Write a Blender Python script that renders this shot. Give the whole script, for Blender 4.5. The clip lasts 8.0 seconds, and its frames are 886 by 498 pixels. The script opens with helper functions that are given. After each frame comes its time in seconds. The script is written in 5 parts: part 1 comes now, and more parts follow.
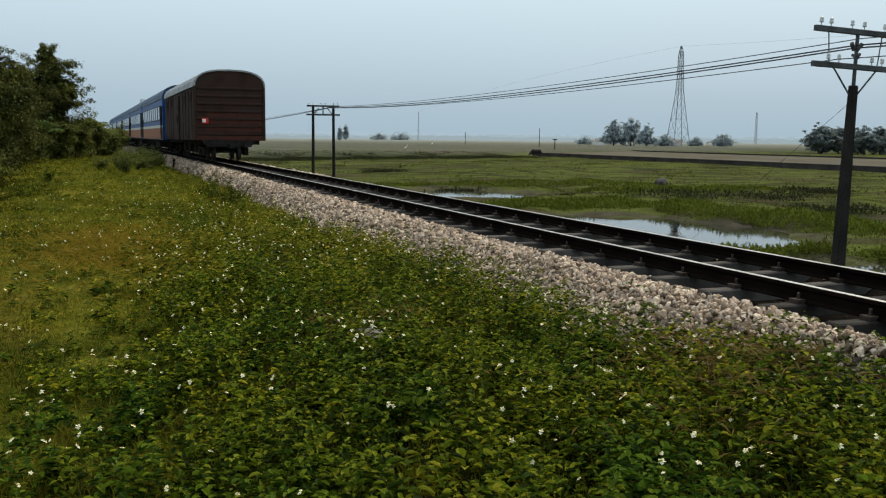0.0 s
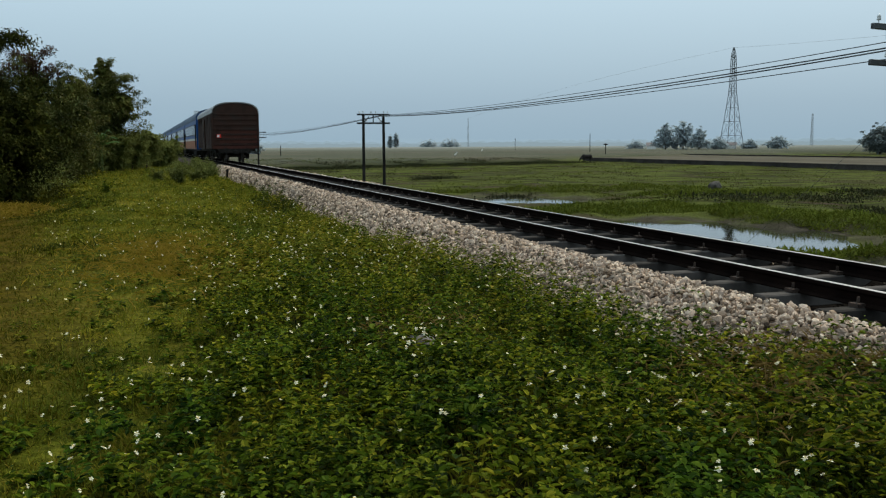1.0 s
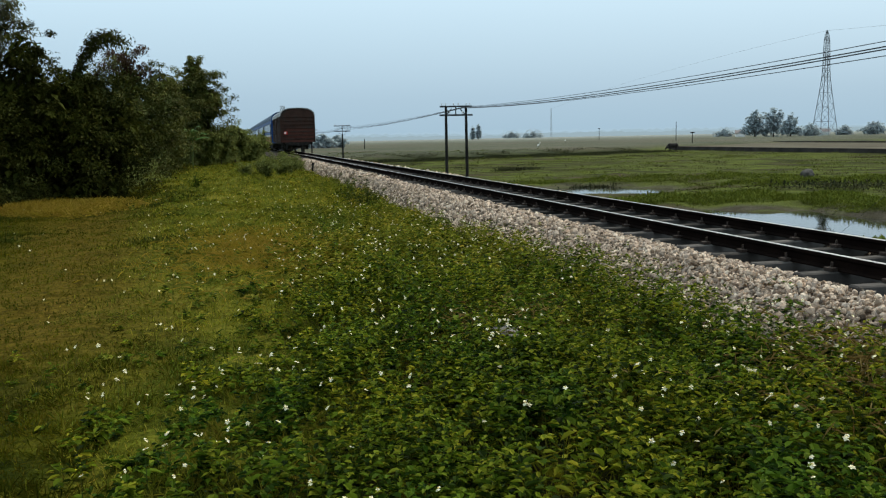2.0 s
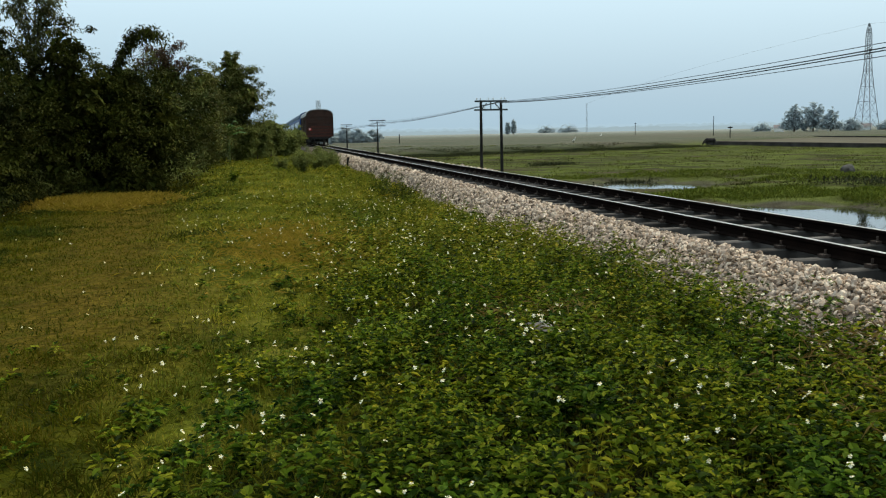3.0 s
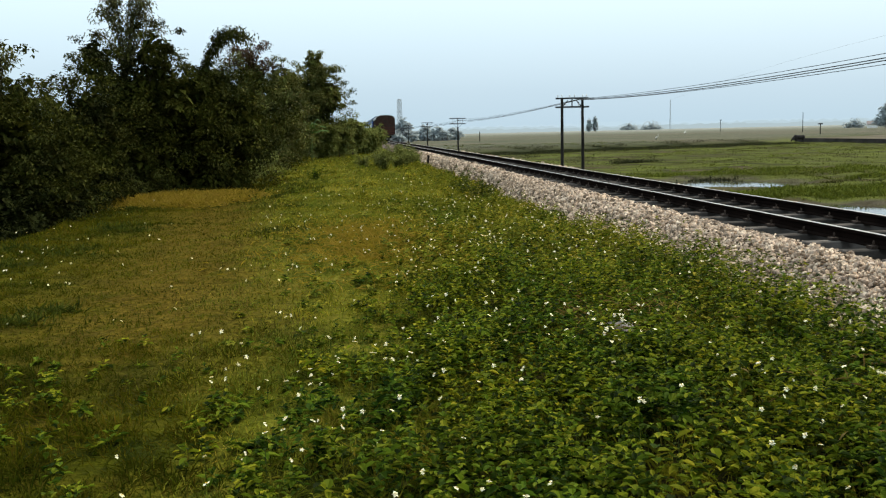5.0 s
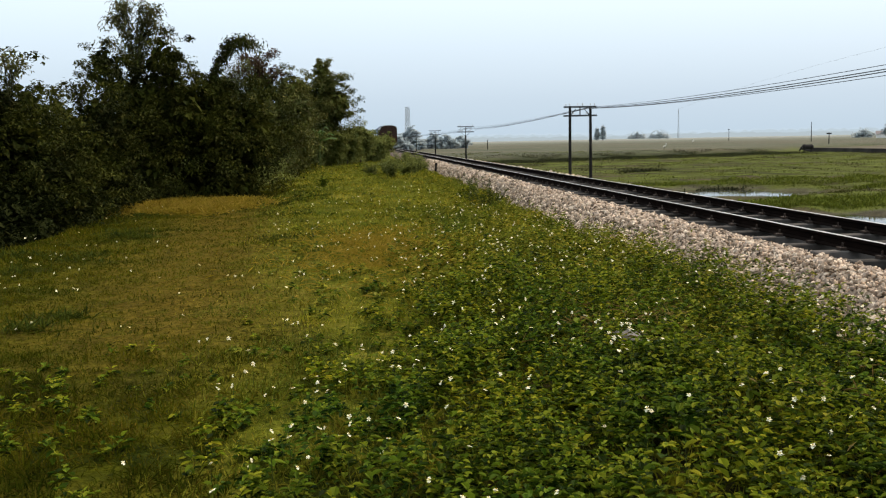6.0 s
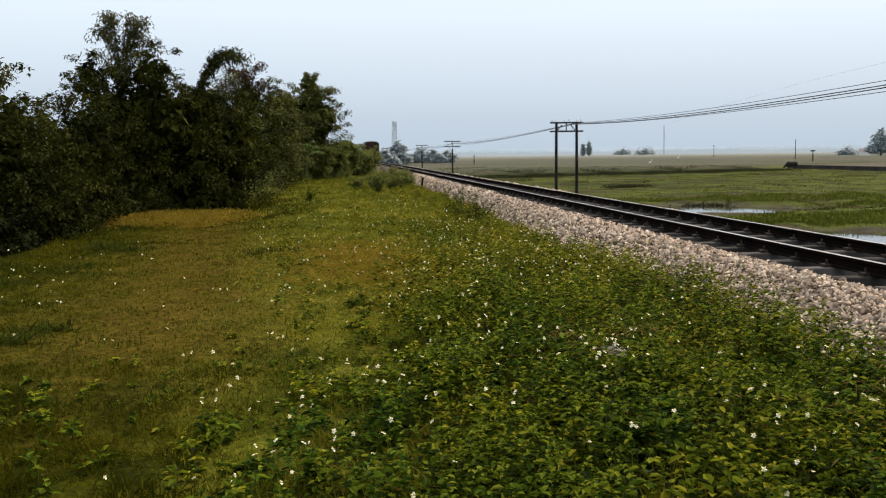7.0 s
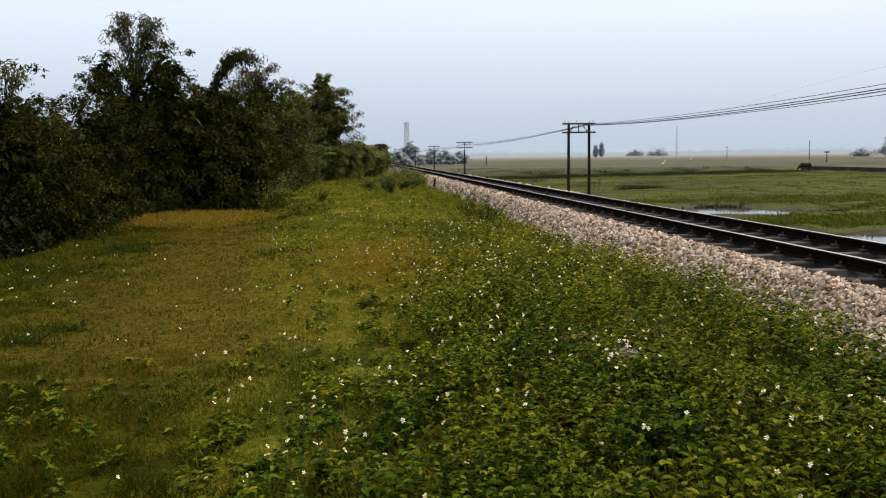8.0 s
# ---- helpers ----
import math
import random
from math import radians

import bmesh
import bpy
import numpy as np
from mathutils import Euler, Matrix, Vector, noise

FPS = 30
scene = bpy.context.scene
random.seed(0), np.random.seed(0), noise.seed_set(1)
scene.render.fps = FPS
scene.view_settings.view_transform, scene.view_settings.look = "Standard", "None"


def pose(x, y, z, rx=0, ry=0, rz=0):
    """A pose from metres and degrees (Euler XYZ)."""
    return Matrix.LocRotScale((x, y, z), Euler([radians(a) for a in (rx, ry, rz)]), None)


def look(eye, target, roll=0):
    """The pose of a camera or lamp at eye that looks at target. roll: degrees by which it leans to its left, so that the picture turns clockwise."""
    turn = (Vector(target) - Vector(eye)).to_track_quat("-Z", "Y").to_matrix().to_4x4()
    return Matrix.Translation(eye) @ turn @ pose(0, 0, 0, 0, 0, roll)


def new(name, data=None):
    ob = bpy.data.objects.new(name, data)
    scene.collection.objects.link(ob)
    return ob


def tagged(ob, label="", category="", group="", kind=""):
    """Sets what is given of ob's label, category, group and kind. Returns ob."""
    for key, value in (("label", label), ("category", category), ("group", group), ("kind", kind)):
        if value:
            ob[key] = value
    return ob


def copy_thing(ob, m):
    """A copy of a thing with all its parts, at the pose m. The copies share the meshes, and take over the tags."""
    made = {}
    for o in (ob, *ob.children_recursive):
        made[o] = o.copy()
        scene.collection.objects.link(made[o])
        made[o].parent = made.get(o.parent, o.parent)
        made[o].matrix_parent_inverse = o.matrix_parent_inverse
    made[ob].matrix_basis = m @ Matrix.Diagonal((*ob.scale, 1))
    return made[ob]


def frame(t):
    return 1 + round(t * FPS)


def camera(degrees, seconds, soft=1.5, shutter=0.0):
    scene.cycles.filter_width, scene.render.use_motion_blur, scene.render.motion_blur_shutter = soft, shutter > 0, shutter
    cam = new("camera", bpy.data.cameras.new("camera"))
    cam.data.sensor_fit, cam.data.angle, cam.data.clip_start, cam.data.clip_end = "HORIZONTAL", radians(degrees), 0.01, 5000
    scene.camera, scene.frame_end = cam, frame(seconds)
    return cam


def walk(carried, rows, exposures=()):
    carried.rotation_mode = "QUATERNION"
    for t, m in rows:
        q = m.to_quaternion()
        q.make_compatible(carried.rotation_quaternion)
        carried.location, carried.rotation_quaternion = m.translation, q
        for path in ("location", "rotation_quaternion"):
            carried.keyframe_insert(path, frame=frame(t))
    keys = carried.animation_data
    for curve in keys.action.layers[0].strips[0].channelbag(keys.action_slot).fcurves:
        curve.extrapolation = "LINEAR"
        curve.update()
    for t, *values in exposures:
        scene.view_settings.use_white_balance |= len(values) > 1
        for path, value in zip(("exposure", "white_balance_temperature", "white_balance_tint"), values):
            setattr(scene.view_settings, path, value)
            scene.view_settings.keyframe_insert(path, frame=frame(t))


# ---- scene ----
cam = camera(50.1, 8.0, soft=1.2)
EYE = (0.0, 0.0, 1.23)
PATH = [  # seconds, yaw, pitch, roll
    (0.0, -20.56, -6.70, -0.59), (0.5, -20.05, -5.71, 0.01), (1.0, -17.57, -6.30, 0.30), (1.5, -14.54, -6.53, 0.82),
    (3.0, -10.52, -7.02, 1.14), (3.5, -8.97, -6.88, 0.92), (4.0, -6.83, -6.61, 0.69), (4.5, -6.07, -7.07, 1.28),
    (6.0, -5.23, -6.56, 1.11), (6.5, -5.72, -5.84, 0.62), (7.0, -6.03, -5.70, 0.69), (7.5, -5.28, -5.50, 0.66),
    (8.0, -5.30, -5.63, 0.66)]
EXPOSURES = [(0.0, 0.14, 6450, 11), (0.5, -0.03, 6250, 9), (1.0, -0.08, 6100, 8), (1.5, 0.13, 6050, 8), (3.0, 0.32, 6250, 7), (3.5, 0.5, 6350, 7), (4.5, 0.6, 6450, 8), (6.0, 0.58, 6700, 17), (7.0, 0.46, 6770, 20), (8.0, 0.45, 6800, 23)]
walk(cam, [(t, pose(*EYE, 90 + p, r, y)) for t, y, p, r in PATH], EXPOSURES)

# ---------------------------------------------------------------- light
SUN_AZ, SUN_EL = 62.0, 52.0      # degrees to the right of the track, and above the horizon
world = bpy.data.worlds.new("overcast_sky")
scene.world = world
world.use_nodes = True
wn, wl = world.node_tree.nodes, world.node_tree.links
wn.clear()
sky = wn.new("ShaderNodeTexSky")
sky.sky_type = "NISHITA"
sky.sun_disc = False
sky.sun_elevation, sky.sun_rotation = radians(SUN_EL), radians(SUN_AZ)
sky.air_density, sky.dust_density, sky.ozone_density = 1.0, 6.0, 1.5
tc = wn.new("ShaderNodeTexCoord")
sep = wn.new("ShaderNodeSeparateXYZ")
wl.new(tc.outputs["Generated"], sep.inputs[0])
ramp = wn.new("ShaderNodeValToRGB")
ramp.color_ramp.elements[0].position, ramp.color_ramp.elements[0].color = 0.0, (0.37, 0.49, 0.57, 1)
ramp.color_ramp.elements[1].position, ramp.color_ramp.elements[1].color = 0.45, (0.74, 0.88, 0.93, 1)
for pos, col in ((0.04, (0.40, 0.52, 0.60)), (0.14, (0.55, 0.69, 0.76))):
    e = ramp.color_ramp.elements.new(pos)
    e.color = (*col, 1)
wl.new(sep.outputs["Z"], ramp.inputs[0])
b_sky, b_cloud = wn.new("ShaderNodeBackground"), wn.new("ShaderNodeBackground")
b_sky.inputs["Strength"].default_value = 0.07
b_cloud.inputs["Strength"].default_value = 1.16
wl.new(sky.outputs[0], b_sky.inputs["Color"])
wl.new(ramp.outputs[0], b_cloud.inputs["Color"])
mixw = wn.new("ShaderNodeMixShader")
mixw.inputs[0].default_value = 0.8
wl.new(b_sky.outputs[0], mixw.inputs[1])
wl.new(b_cloud.outputs[0], mixw.inputs[2])
wout = wn.new("ShaderNodeOutputWorld")
wl.new(mixw.outputs[0], wout.inputs[0])

sun = new("sun", bpy.data.lights.new("sun", "SUN"))
sun.data.energy, sun.data.angle, sun.data.color = 2.9, radians(8), (1.0, 0.87, 0.66)
sd = Vector((math.sin(radians(SUN_AZ)) * math.cos(radians(SUN_EL)), math.cos(radians(SUN_AZ)) * math.cos(radians(SUN_EL)), math.sin(radians(SUN_EL))))
sun.matrix_world = look(sd * 60, (0, 0, 0))

# ---------------------------------------------------------------- materials
def surface(name, colours, rough=0.8, metal=0.0, scale=4.0, fine=40.0, bump=0.3, depth=0.01, pick="", leafy=0.0, spec=0.06, fine_mix=0.35, patch=None):
    """colours: two or three base colours, mixed by coarse noise (or per piece: pick = island / object) and by fine noise.
    patch: (noise scale, tint, tint, stretch along x): wide patches of paler, yellower or darker growth."""
    m = bpy.data.materials.new(name)
    m.use_nodes = True
    n, l = m.node_tree.nodes, m.node_tree.links
    n.clear()
    out, bsdf = n.new("ShaderNodeOutputMaterial"), n.new("ShaderNodeBsdfPrincipled")
    co = n.new("ShaderNodeTexCoord")
    geo = n.new("ShaderNodeNewGeometry")
    space = geo.outputs["Position"] if not pick == "own" else co.outputs["Object"]
    n1, n2 = n.new("ShaderNodeTexNoise"), n.new("ShaderNodeTexNoise")
    n1.inputs["Scale"].default_value, n1.inputs["Detail"].default_value = scale, 4
    n2.inputs["Scale"].default_value, n2.inputs["Detail"].default_value = fine, 5
    l.new(space, n1.inputs["Vector"])
    l.new(space, n2.inputs["Vector"])
    r = n.new("ShaderNodeValToRGB")
    els = r.color_ramp.elements
    lo, hi = (0.0, 1.0) if pick in ("island", "object") else (0.32, 0.68)
    els[0].position, els[0].color = lo, (*colours[0], 1)
    els[1].position, els[1].color = hi, (*colours[-1], 1)
    for i, c in enumerate(colours[1:-1]):
        e = els.new(lo + (hi - lo) * (i + 1) / (len(colours) - 1))
        e.color = (*c, 1)
    if pick == "island":
        l.new(geo.outputs["Random Per Island"], r.inputs[0])
    elif pick == "object":
        l.new(n.new("ShaderNodeObjectInfo").outputs["Random"], r.inputs[0])
    else:
        l.new(n1.outputs[0], r.inputs[0])
    mx = n.new("ShaderNodeMix")
    mx.data_type, mx.blend_type = "RGBA", "MULTIPLY"
    mx.inputs[0].default_value = fine_mix
    r2 = n.new("ShaderNodeValToRGB")
    r2.color_ramp.elements[0].position, r2.color_ramp.elements[0].color = 0.3, (0.25, 0.25, 0.25, 1)
    r2.color_ramp.elements[1].position, r2.color_ramp.elements[1].color = 0.65, (1.25, 1.25, 1.25, 1)
    l.new((n1 if pick in ("island", "object") else n2).outputs[0], r2.inputs[0])
    l.new(r.outputs[0], mx.inputs[6])
    l.new(r2.outputs[0], mx.inputs[7])
    colour = mx.outputs[2]
    if patch:
        mp = n.new("ShaderNodeMapping")
        mp.inputs["Scale"].default_value = (patch[3], 1, 1)
        l.new(geo.outputs["Position"], mp.inputs[0])
        n3 = n.new("ShaderNodeTexNoise")
        n3.inputs["Scale"].default_value, n3.inputs["Detail"].default_value = patch[0], 3
        l.new(mp.outputs[0], n3.inputs["Vector"])
        r3 = n.new("ShaderNodeValToRGB")
        r3.color_ramp.elements[0].position, r3.color_ramp.elements[0].color = 0.36, (*patch[1], 1)
        r3.color_ramp.elements[1].position, r3.color_ramp.elements[1].color = 0.64, (*patch[2], 1)
        l.new(n3.outputs[0], r3.inputs[0])
        mx3 = n.new("ShaderNodeMix")
        mx3.data_type, mx3.blend_type = "RGBA", "MULTIPLY"
        mx3.inputs[0].default_value = 1.0
        l.new(colour, mx3.inputs[6])
        l.new(r3.outputs[0], mx3.inputs[7])
        colour = mx3.outputs[2]
    l.new(colour, bsdf.inputs["Base Color"])
    bsdf.inputs["Roughness"].default_value = rough
    bsdf.inputs["Metallic"].default_value = metal
    bsdf.inputs["Specular IOR Level"].default_value = spec
    if bump:
        bp = n.new("ShaderNodeBump")
        bp.inputs["Strength"].default_value, bp.inputs["Distance"].default_value = bump, depth
        l.new(n2.outputs[0], bp.inputs["Height"])
        l.new(bp.outputs[0], bsdf.inputs["Normal"])
    if leafy:
        tr = n.new("ShaderNodeBsdfTranslucent")
        l.new(colour, tr.inputs["Color"])
        ms = n.new("ShaderNodeMixShader")
        ms.inputs[0].default_value = leafy
        l.new(bsdf.outputs[0], ms.inputs[1])
        l.new(tr.outputs[0], ms.inputs[2])
        l.new(ms.outputs[0], out.inputs[0])
    else:
        l.new(bsdf.outputs[0], out.inputs[0])
    return m


M_STONE = surface("ballast_stone", [(0.07, 0.05, 0.035), (0.45, 0.325, 0.225), (0.78, 0.63, 0.485), (0.13, 0.096, 0.07), (0.64, 0.485, 0.36), (0.26, 0.195, 0.148), (0.56, 0.455, 0.365)], pick="island", rough=0.9, scale=30, fine=120, fine_mix=0.25)
M_STONE_OWN = surface("ballast_stone_single", [(0.07, 0.05, 0.035), (0.45, 0.325, 0.225), (0.78, 0.63, 0.485), (0.13, 0.096, 0.07), (0.64, 0.485, 0.36), (0.26, 0.195, 0.148), (0.56, 0.455, 0.365)], pick="object", rough=0.9, scale=30, fine=120, fine_mix=0.25)
# Darker than the stones: shade in their gaps is put into this colour.
M_BED = surface("gravel_bed", [(0.03, 0.022, 0.016), (0.13, 0.095, 0.07), (0.30, 0.235, 0.185)], rough=0.95, scale=14, fine=26, bump=1.0, depth=0.04, fine_mix=0.8)
# Near-black stones for the strip between the rails.
M_DARKSTONE = surface("dark_ballast", [(0.004, 0.0035, 0.003), (0.012, 0.010, 0.008), (0.035, 0.028, 0.022)], pick="island", spec=0.02, rough=0.85, scale=25, fine=90)
M_RAIL = surface("rusty_rail_steel", [(0.005, 0.0035, 0.003), (0.011, 0.007, 0.0055)], rough=0.95, metal=0.0, scale=3, fine=60, bump=0.15, spec=0.01)
M_RAILTOP = surface("worn_rail_head", [(0.34, 0.31, 0.29), (0.48, 0.45, 0.42)], rough=0.4, metal=0.85, scale=3, fine=90, bump=0.05)
M_SLEEPER = surface("sleeper_concrete", [(0.03, 0.027, 0.024), (0.06, 0.054, 0.049), (0.12, 0.108, 0.099)], pick="object", rough=0.9, scale=6, fine=50, fine_mix=0.6)
M_CLIP = surface("fastener_steel", [(0.03, 0.022, 0.018), (0.08, 0.06, 0.05)], rough=0.7, metal=0.5)
M_CONC = surface("weathered_concrete", [(0.014, 0.013, 0.012), (0.034, 0.031, 0.028)], rough=0.9, scale=1.6, fine=30, fine_mix=0.5)
M_STEEL = surface("dark_galvanised_steel", [(0.05, 0.052, 0.055), (0.11, 0.115, 0.12)], rough=0.6, metal=0.4, scale=3)
M_PORC = surface("white_porcelain", [(0.55, 0.57, 0.57), (0.75, 0.76, 0.75)], rough=0.25, scale=20, bump=0)
M_WIRE = surface("wire", [(0.05, 0.05, 0.052), (0.09, 0.09, 0.09)], rough=0.6, metal=0.3, bump=0)

# ---------------------------------------------------------------- mesh helpers
def np_mesh(name, verts, faces, mat, smooth=False):
    """A mesh object from vertex and face arrays (all faces with the same number of corners)."""
    verts, faces = np.asarray(verts, np.float32), np.asarray(faces, np.int32)
    me = bpy.data.meshes.new(name)
    k = faces.shape[1]
    me.vertices.add(len(verts))
    me.vertices.foreach_set("co", verts.ravel())
    me.loops.add(faces.size)
    me.loops.foreach_set("vertex_index", faces.ravel())
    me.polygons.add(len(faces))
    me.polygons.foreach_set("loop_start", np.arange(0, faces.size, k, dtype=np.int32))
    me.polygons.foreach_set("use_smooth", np.full(len(faces), smooth))
    me.update(calc_edges=True)
    me.validate()
    me.materials.append(mat)
    return me


def box(bm, x0, x1, y0, y1, z0, z1, m=None):
    co = [(x, y, z) for x in (x0, x1) for y in (y0, y1) for z in (z0, z1)]
    if m is not None:
        co = [m @ Vector(c) for c in co]
    v = [bm.verts.new(c) for c in co]
    for q in ((0, 1, 3, 2), (4, 6, 7, 5), (0, 4, 5, 1), (2, 3, 7, 6), (0, 2, 6, 4), (1, 5, 7, 3)):
        bm.faces.new([v[i] for i in q])
    return v


def bevelled(bm, amount, segments=2):
    bmesh.ops.bevel(bm, geom=bm.edges[:], offset=amount, segments=segments, affect="EDGES", profile=0.6)


def tube(bm, a, b, r0, r1, sides=8):
    a, b = Vector(a), Vector(b)
    q = (b - a).to_track_quat("Z", "Y").to_matrix()
    rings = []
    for c, r in ((a, r0), (b, r1)):
        rings.append([bm.verts.new(c + q @ Vector((r * math.cos(i * 2 * math.pi / sides), r * math.sin(i * 2 * math.pi / sides), 0))) for i in range(sides)])
    for i in range(sides):
        j = (i + 1) % sides
        bm.faces.new((rings[0][i], rings[0][j], rings[1][j], rings[1][i]))
    bm.faces.new(rings[0][::-1])
    bm.faces.new(rings[1])


def lathe(bm, profile, sides=10, m=None):
    """profile: (radius, height) pairs, bottom to top."""
    rings = []
    for r, z in profile:
        ring = []
        for i in range(sides):
            c = Vector((r * math.cos(i * 2 * math.pi / sides), r * math.sin(i * 2 * math.pi / sides), z))
            ring.append(bm.verts.new(m @ c if m is not None else c))
        rings.append(ring)
    for lo, hi in zip(rings, rings[1:]):
        for i in range(sides):
            j = (i + 1) % sides
            bm.faces.new((lo[i], lo[j], hi[j], hi[i]))
    bm.faces.new(rings[0][::-1])
    bm.faces.new(rings[-1])


def part(name, bm, mat, parent=None, label="", smooth=False):
    bmesh.ops.recalc_face_normals(bm, faces=bm.faces[:])
    me = bpy.data.meshes.new(name)
    bm.to_mesh(me)
    bm.free()
    me.materials.append(mat)
    if smooth:
        me.polygons.foreach_set("use_smooth", [True] * len(me.polygons))
    ob = new(name, me)
    ob.parent = parent
    if label:
        tagged(ob, label)
    return ob


def smoothstep(a, b, x):
    t = np.clip((x - a) / (b - a), 0, 1)
    return t * t * (3 - 2 * t)


def waves(x, y, seed, size):
    """Cheap smooth noise in -1..1 from a few rotated sines."""
    r = np.random.RandomState(seed)
    s = np.zeros_like(np.asarray(x, float))
    for i in range(7):
        a, f, ph = r.uniform(0, 6.28), r.uniform(0.6, 2.2) / size, r.uniform(0, 6.28)
        s = s + np.sin((np.cos(a) * x + np.sin(a) * y) * f * 6.28 + ph)
    return s / 4.0


# ---------------------------------------------------------------- ground
TRACK_X, GAUGE, RAIL_TOP = 5.56, 1.06, 0.16      # rail heads, centre to centre
FIELD, WATER, UPPER = -2.3, -2.42, -1.35


def ballast_edge(y):
    """Where the verge's weeds meet the stones."""
    return 3.78 + 0.70 * (1 - smoothstep(4.2, 5.7, y)) + 0.35 * smoothstep(14, 30, y) + 0.12 * waves(y, y * 0, 3, 2.2)


def verge_edge(y):
    """The left edge of the grass verge, beyond which the ground drops."""
    return -5.5 + 0.9 * smoothstep(24, 31, y) + 1.2 * smoothstep(30, 36, y) + 1.8 * smoothstep(52, 100, y) + 0.3 * waves(y, y * 0, 5, 6)


def pond(x, y):
    """1 in the ponds' middle, 0 at the rim, negative outside."""
    wob = 0.13 * waves(x, y, 11, 9)
    p1 = 1 - (np.abs((x - 18.0) / 7.4) ** 3.5 + np.abs((y - 32.7) / 7.6) ** 3.5) ** (1 / 3.5)
    p2 = 1 - np.hypot((x - 22.5) / 5.6, (y - 56.5) / 5.4)
    p3 = 1 - np.hypot((x - 20.5) / 4.5, (y - 17.5) / 5.0)
    return np.maximum(np.maximum(p1, p2), p3) + wob


def bank_y(x):
    """The bank, across the fields, up to the upper paddies."""
    return 150 + (x - 20) * 0.45


def scrub(x, y):
    """1 in the dark rough growth at the foot of the bank, and on its shaded face."""
    t = y - bank_y(x)
    return smoothstep(-20, -13, t + 4 * waves(x, y, 72, 12)) * (1 - smoothstep(2, 5, t)) * smoothstep(10, 14, x) * (1 - smoothstep(72, 84, x))


def ground_z(x, y):
    verge = -0.47 + 0.05 * waves(x, y, 1, 3) + 0.10 * smoothstep(-3.5, -1.0, x) * (1 - smoothstep(1.5, 3.2, x)) + 0.38 * smoothstep(22, 45, y) * (1 - smoothstep(2.6, 3.8, x))
    left = -2.6 + 0.3 * waves(x, y, 2, 12)
    k = smoothstep(0, 3.2, verge_edge(y) - x)
    z = verge * (1 - k) + left * k
    field = FIELD + 0.10 * waves(x, y, 4, 14) + 0.10 * waves(x, y, 8, 5) * (1 - smoothstep(60, 120, np.hypot(x, y)))
    field = field - 0.55 * smoothstep(-0.08, 0.35, pond(x, y)) + 0.16 * np.exp(-((pond(x, y) + 0.25) / 0.14) ** 2)
    up = smoothstep(0, 5, y - bank_y(x)) * smoothstep(9, 14, x)
    field = field * (1 - up) + (UPPER + 0.08 * waves(x, y, 9, 60)) * up
    s = smoothstep(7.2, 10.6, x)
    z = z * (1 - s) + field * s
    return z


def path_mask(x, y):
    """The trodden strip of the verge."""
    return np.exp(-((x + 2.3 + 0.1 * (y - 14)) / 1.5) ** 2) * smoothstep(5, 9, y) * (1 - smoothstep(23, 30, y))


def fresh(x, y):
    """1 on the greener side of the verge, towards the track; 0 on the worn lawn."""
    return smoothstep(-0.9, 0.9, x + 0.7 + 0.08 * (np.clip(y, 6, 24) - 6.5) + 0.5 * waves(x, y, 39, 3))


def lush(x, y):
    """1 where broad-leaved herbs stand thick, towards the track; 0 on the mown left part."""
    return smoothstep(-0.6, 1.1, x - 0.10 * (y - 5) + 0.5 * waves(x, y, 31, 2.5)) * (1 - 0.6 * smoothstep(9, 24, y)) + 0.3 * np.exp(-((x + 2.4) / 1.1) ** 2 - ((y - 5.6) / 1.5) ** 2)


def ground():
    def steps(a, b, d0, growth, far):
        out, d = [0.0], d0
        while out[-1] < far:
            out.append(out[-1] + d)
            d = d * growth if out[-1] > b else d
        return np.array(out)
    right = steps(0, 34, 0.4, 1.08, 4000)
    leftw = steps(0, 12, 0.4, 1.12, 4000)
    ahead = steps(0, 70, 0.4, 1.07, 4000)
    back = steps(0, 6, 0.5, 1.25, 4000)
    xs = np.concatenate([-leftw[:0:-1], right])
    ys = np.concatenate([-back[:0:-1], ahead])
    X, Y = np.meshgrid(xs, ys)
    Z = ground_z(X, Y)
    Z = np.where((X > 3.2) & (X < 7.6), np.minimum(Z, -0.5), Z)
    v = np.stack([X, Y, Z], -1).reshape(-1, 3)
    nx, ny = len(xs), len(ys)
    i = (np.arange(ny - 1)[:, None] * nx + np.arange(nx - 1)[None]).ravel()
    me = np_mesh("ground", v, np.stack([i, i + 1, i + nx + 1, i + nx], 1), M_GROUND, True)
    x, y = v[:, 0], v[:, 1]
    dirt = 0.75 * path_mask(x, y)
    mud = 0.8 * np.exp(-((pond(x, y) + 0.02) / 0.09) ** 2) * (x > 9)
    field = smoothstep(8, 10, x)
    far = smoothstep(0, 6, y - bank_y(x)) * field
    for key, val in (("dirt", dirt), ("mud", mud), ("fresh", fresh(x, y)), ("scrub", scrub(x, y)), ("field", field), ("paddy", far), ("far_haze", smoothstep(260, 900, np.hypot(x, y)) * far), ("herb_shade", 0.9 * lush(x, y) * (x < 4.6) * smoothstep(-9, -4, y) * (1 - smoothstep(8, 14, y)))):
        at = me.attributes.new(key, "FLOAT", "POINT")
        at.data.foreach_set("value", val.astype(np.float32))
    return tagged(new("ground", me), "grassy verge and flat green marsh fields", "ground", kind="structure")


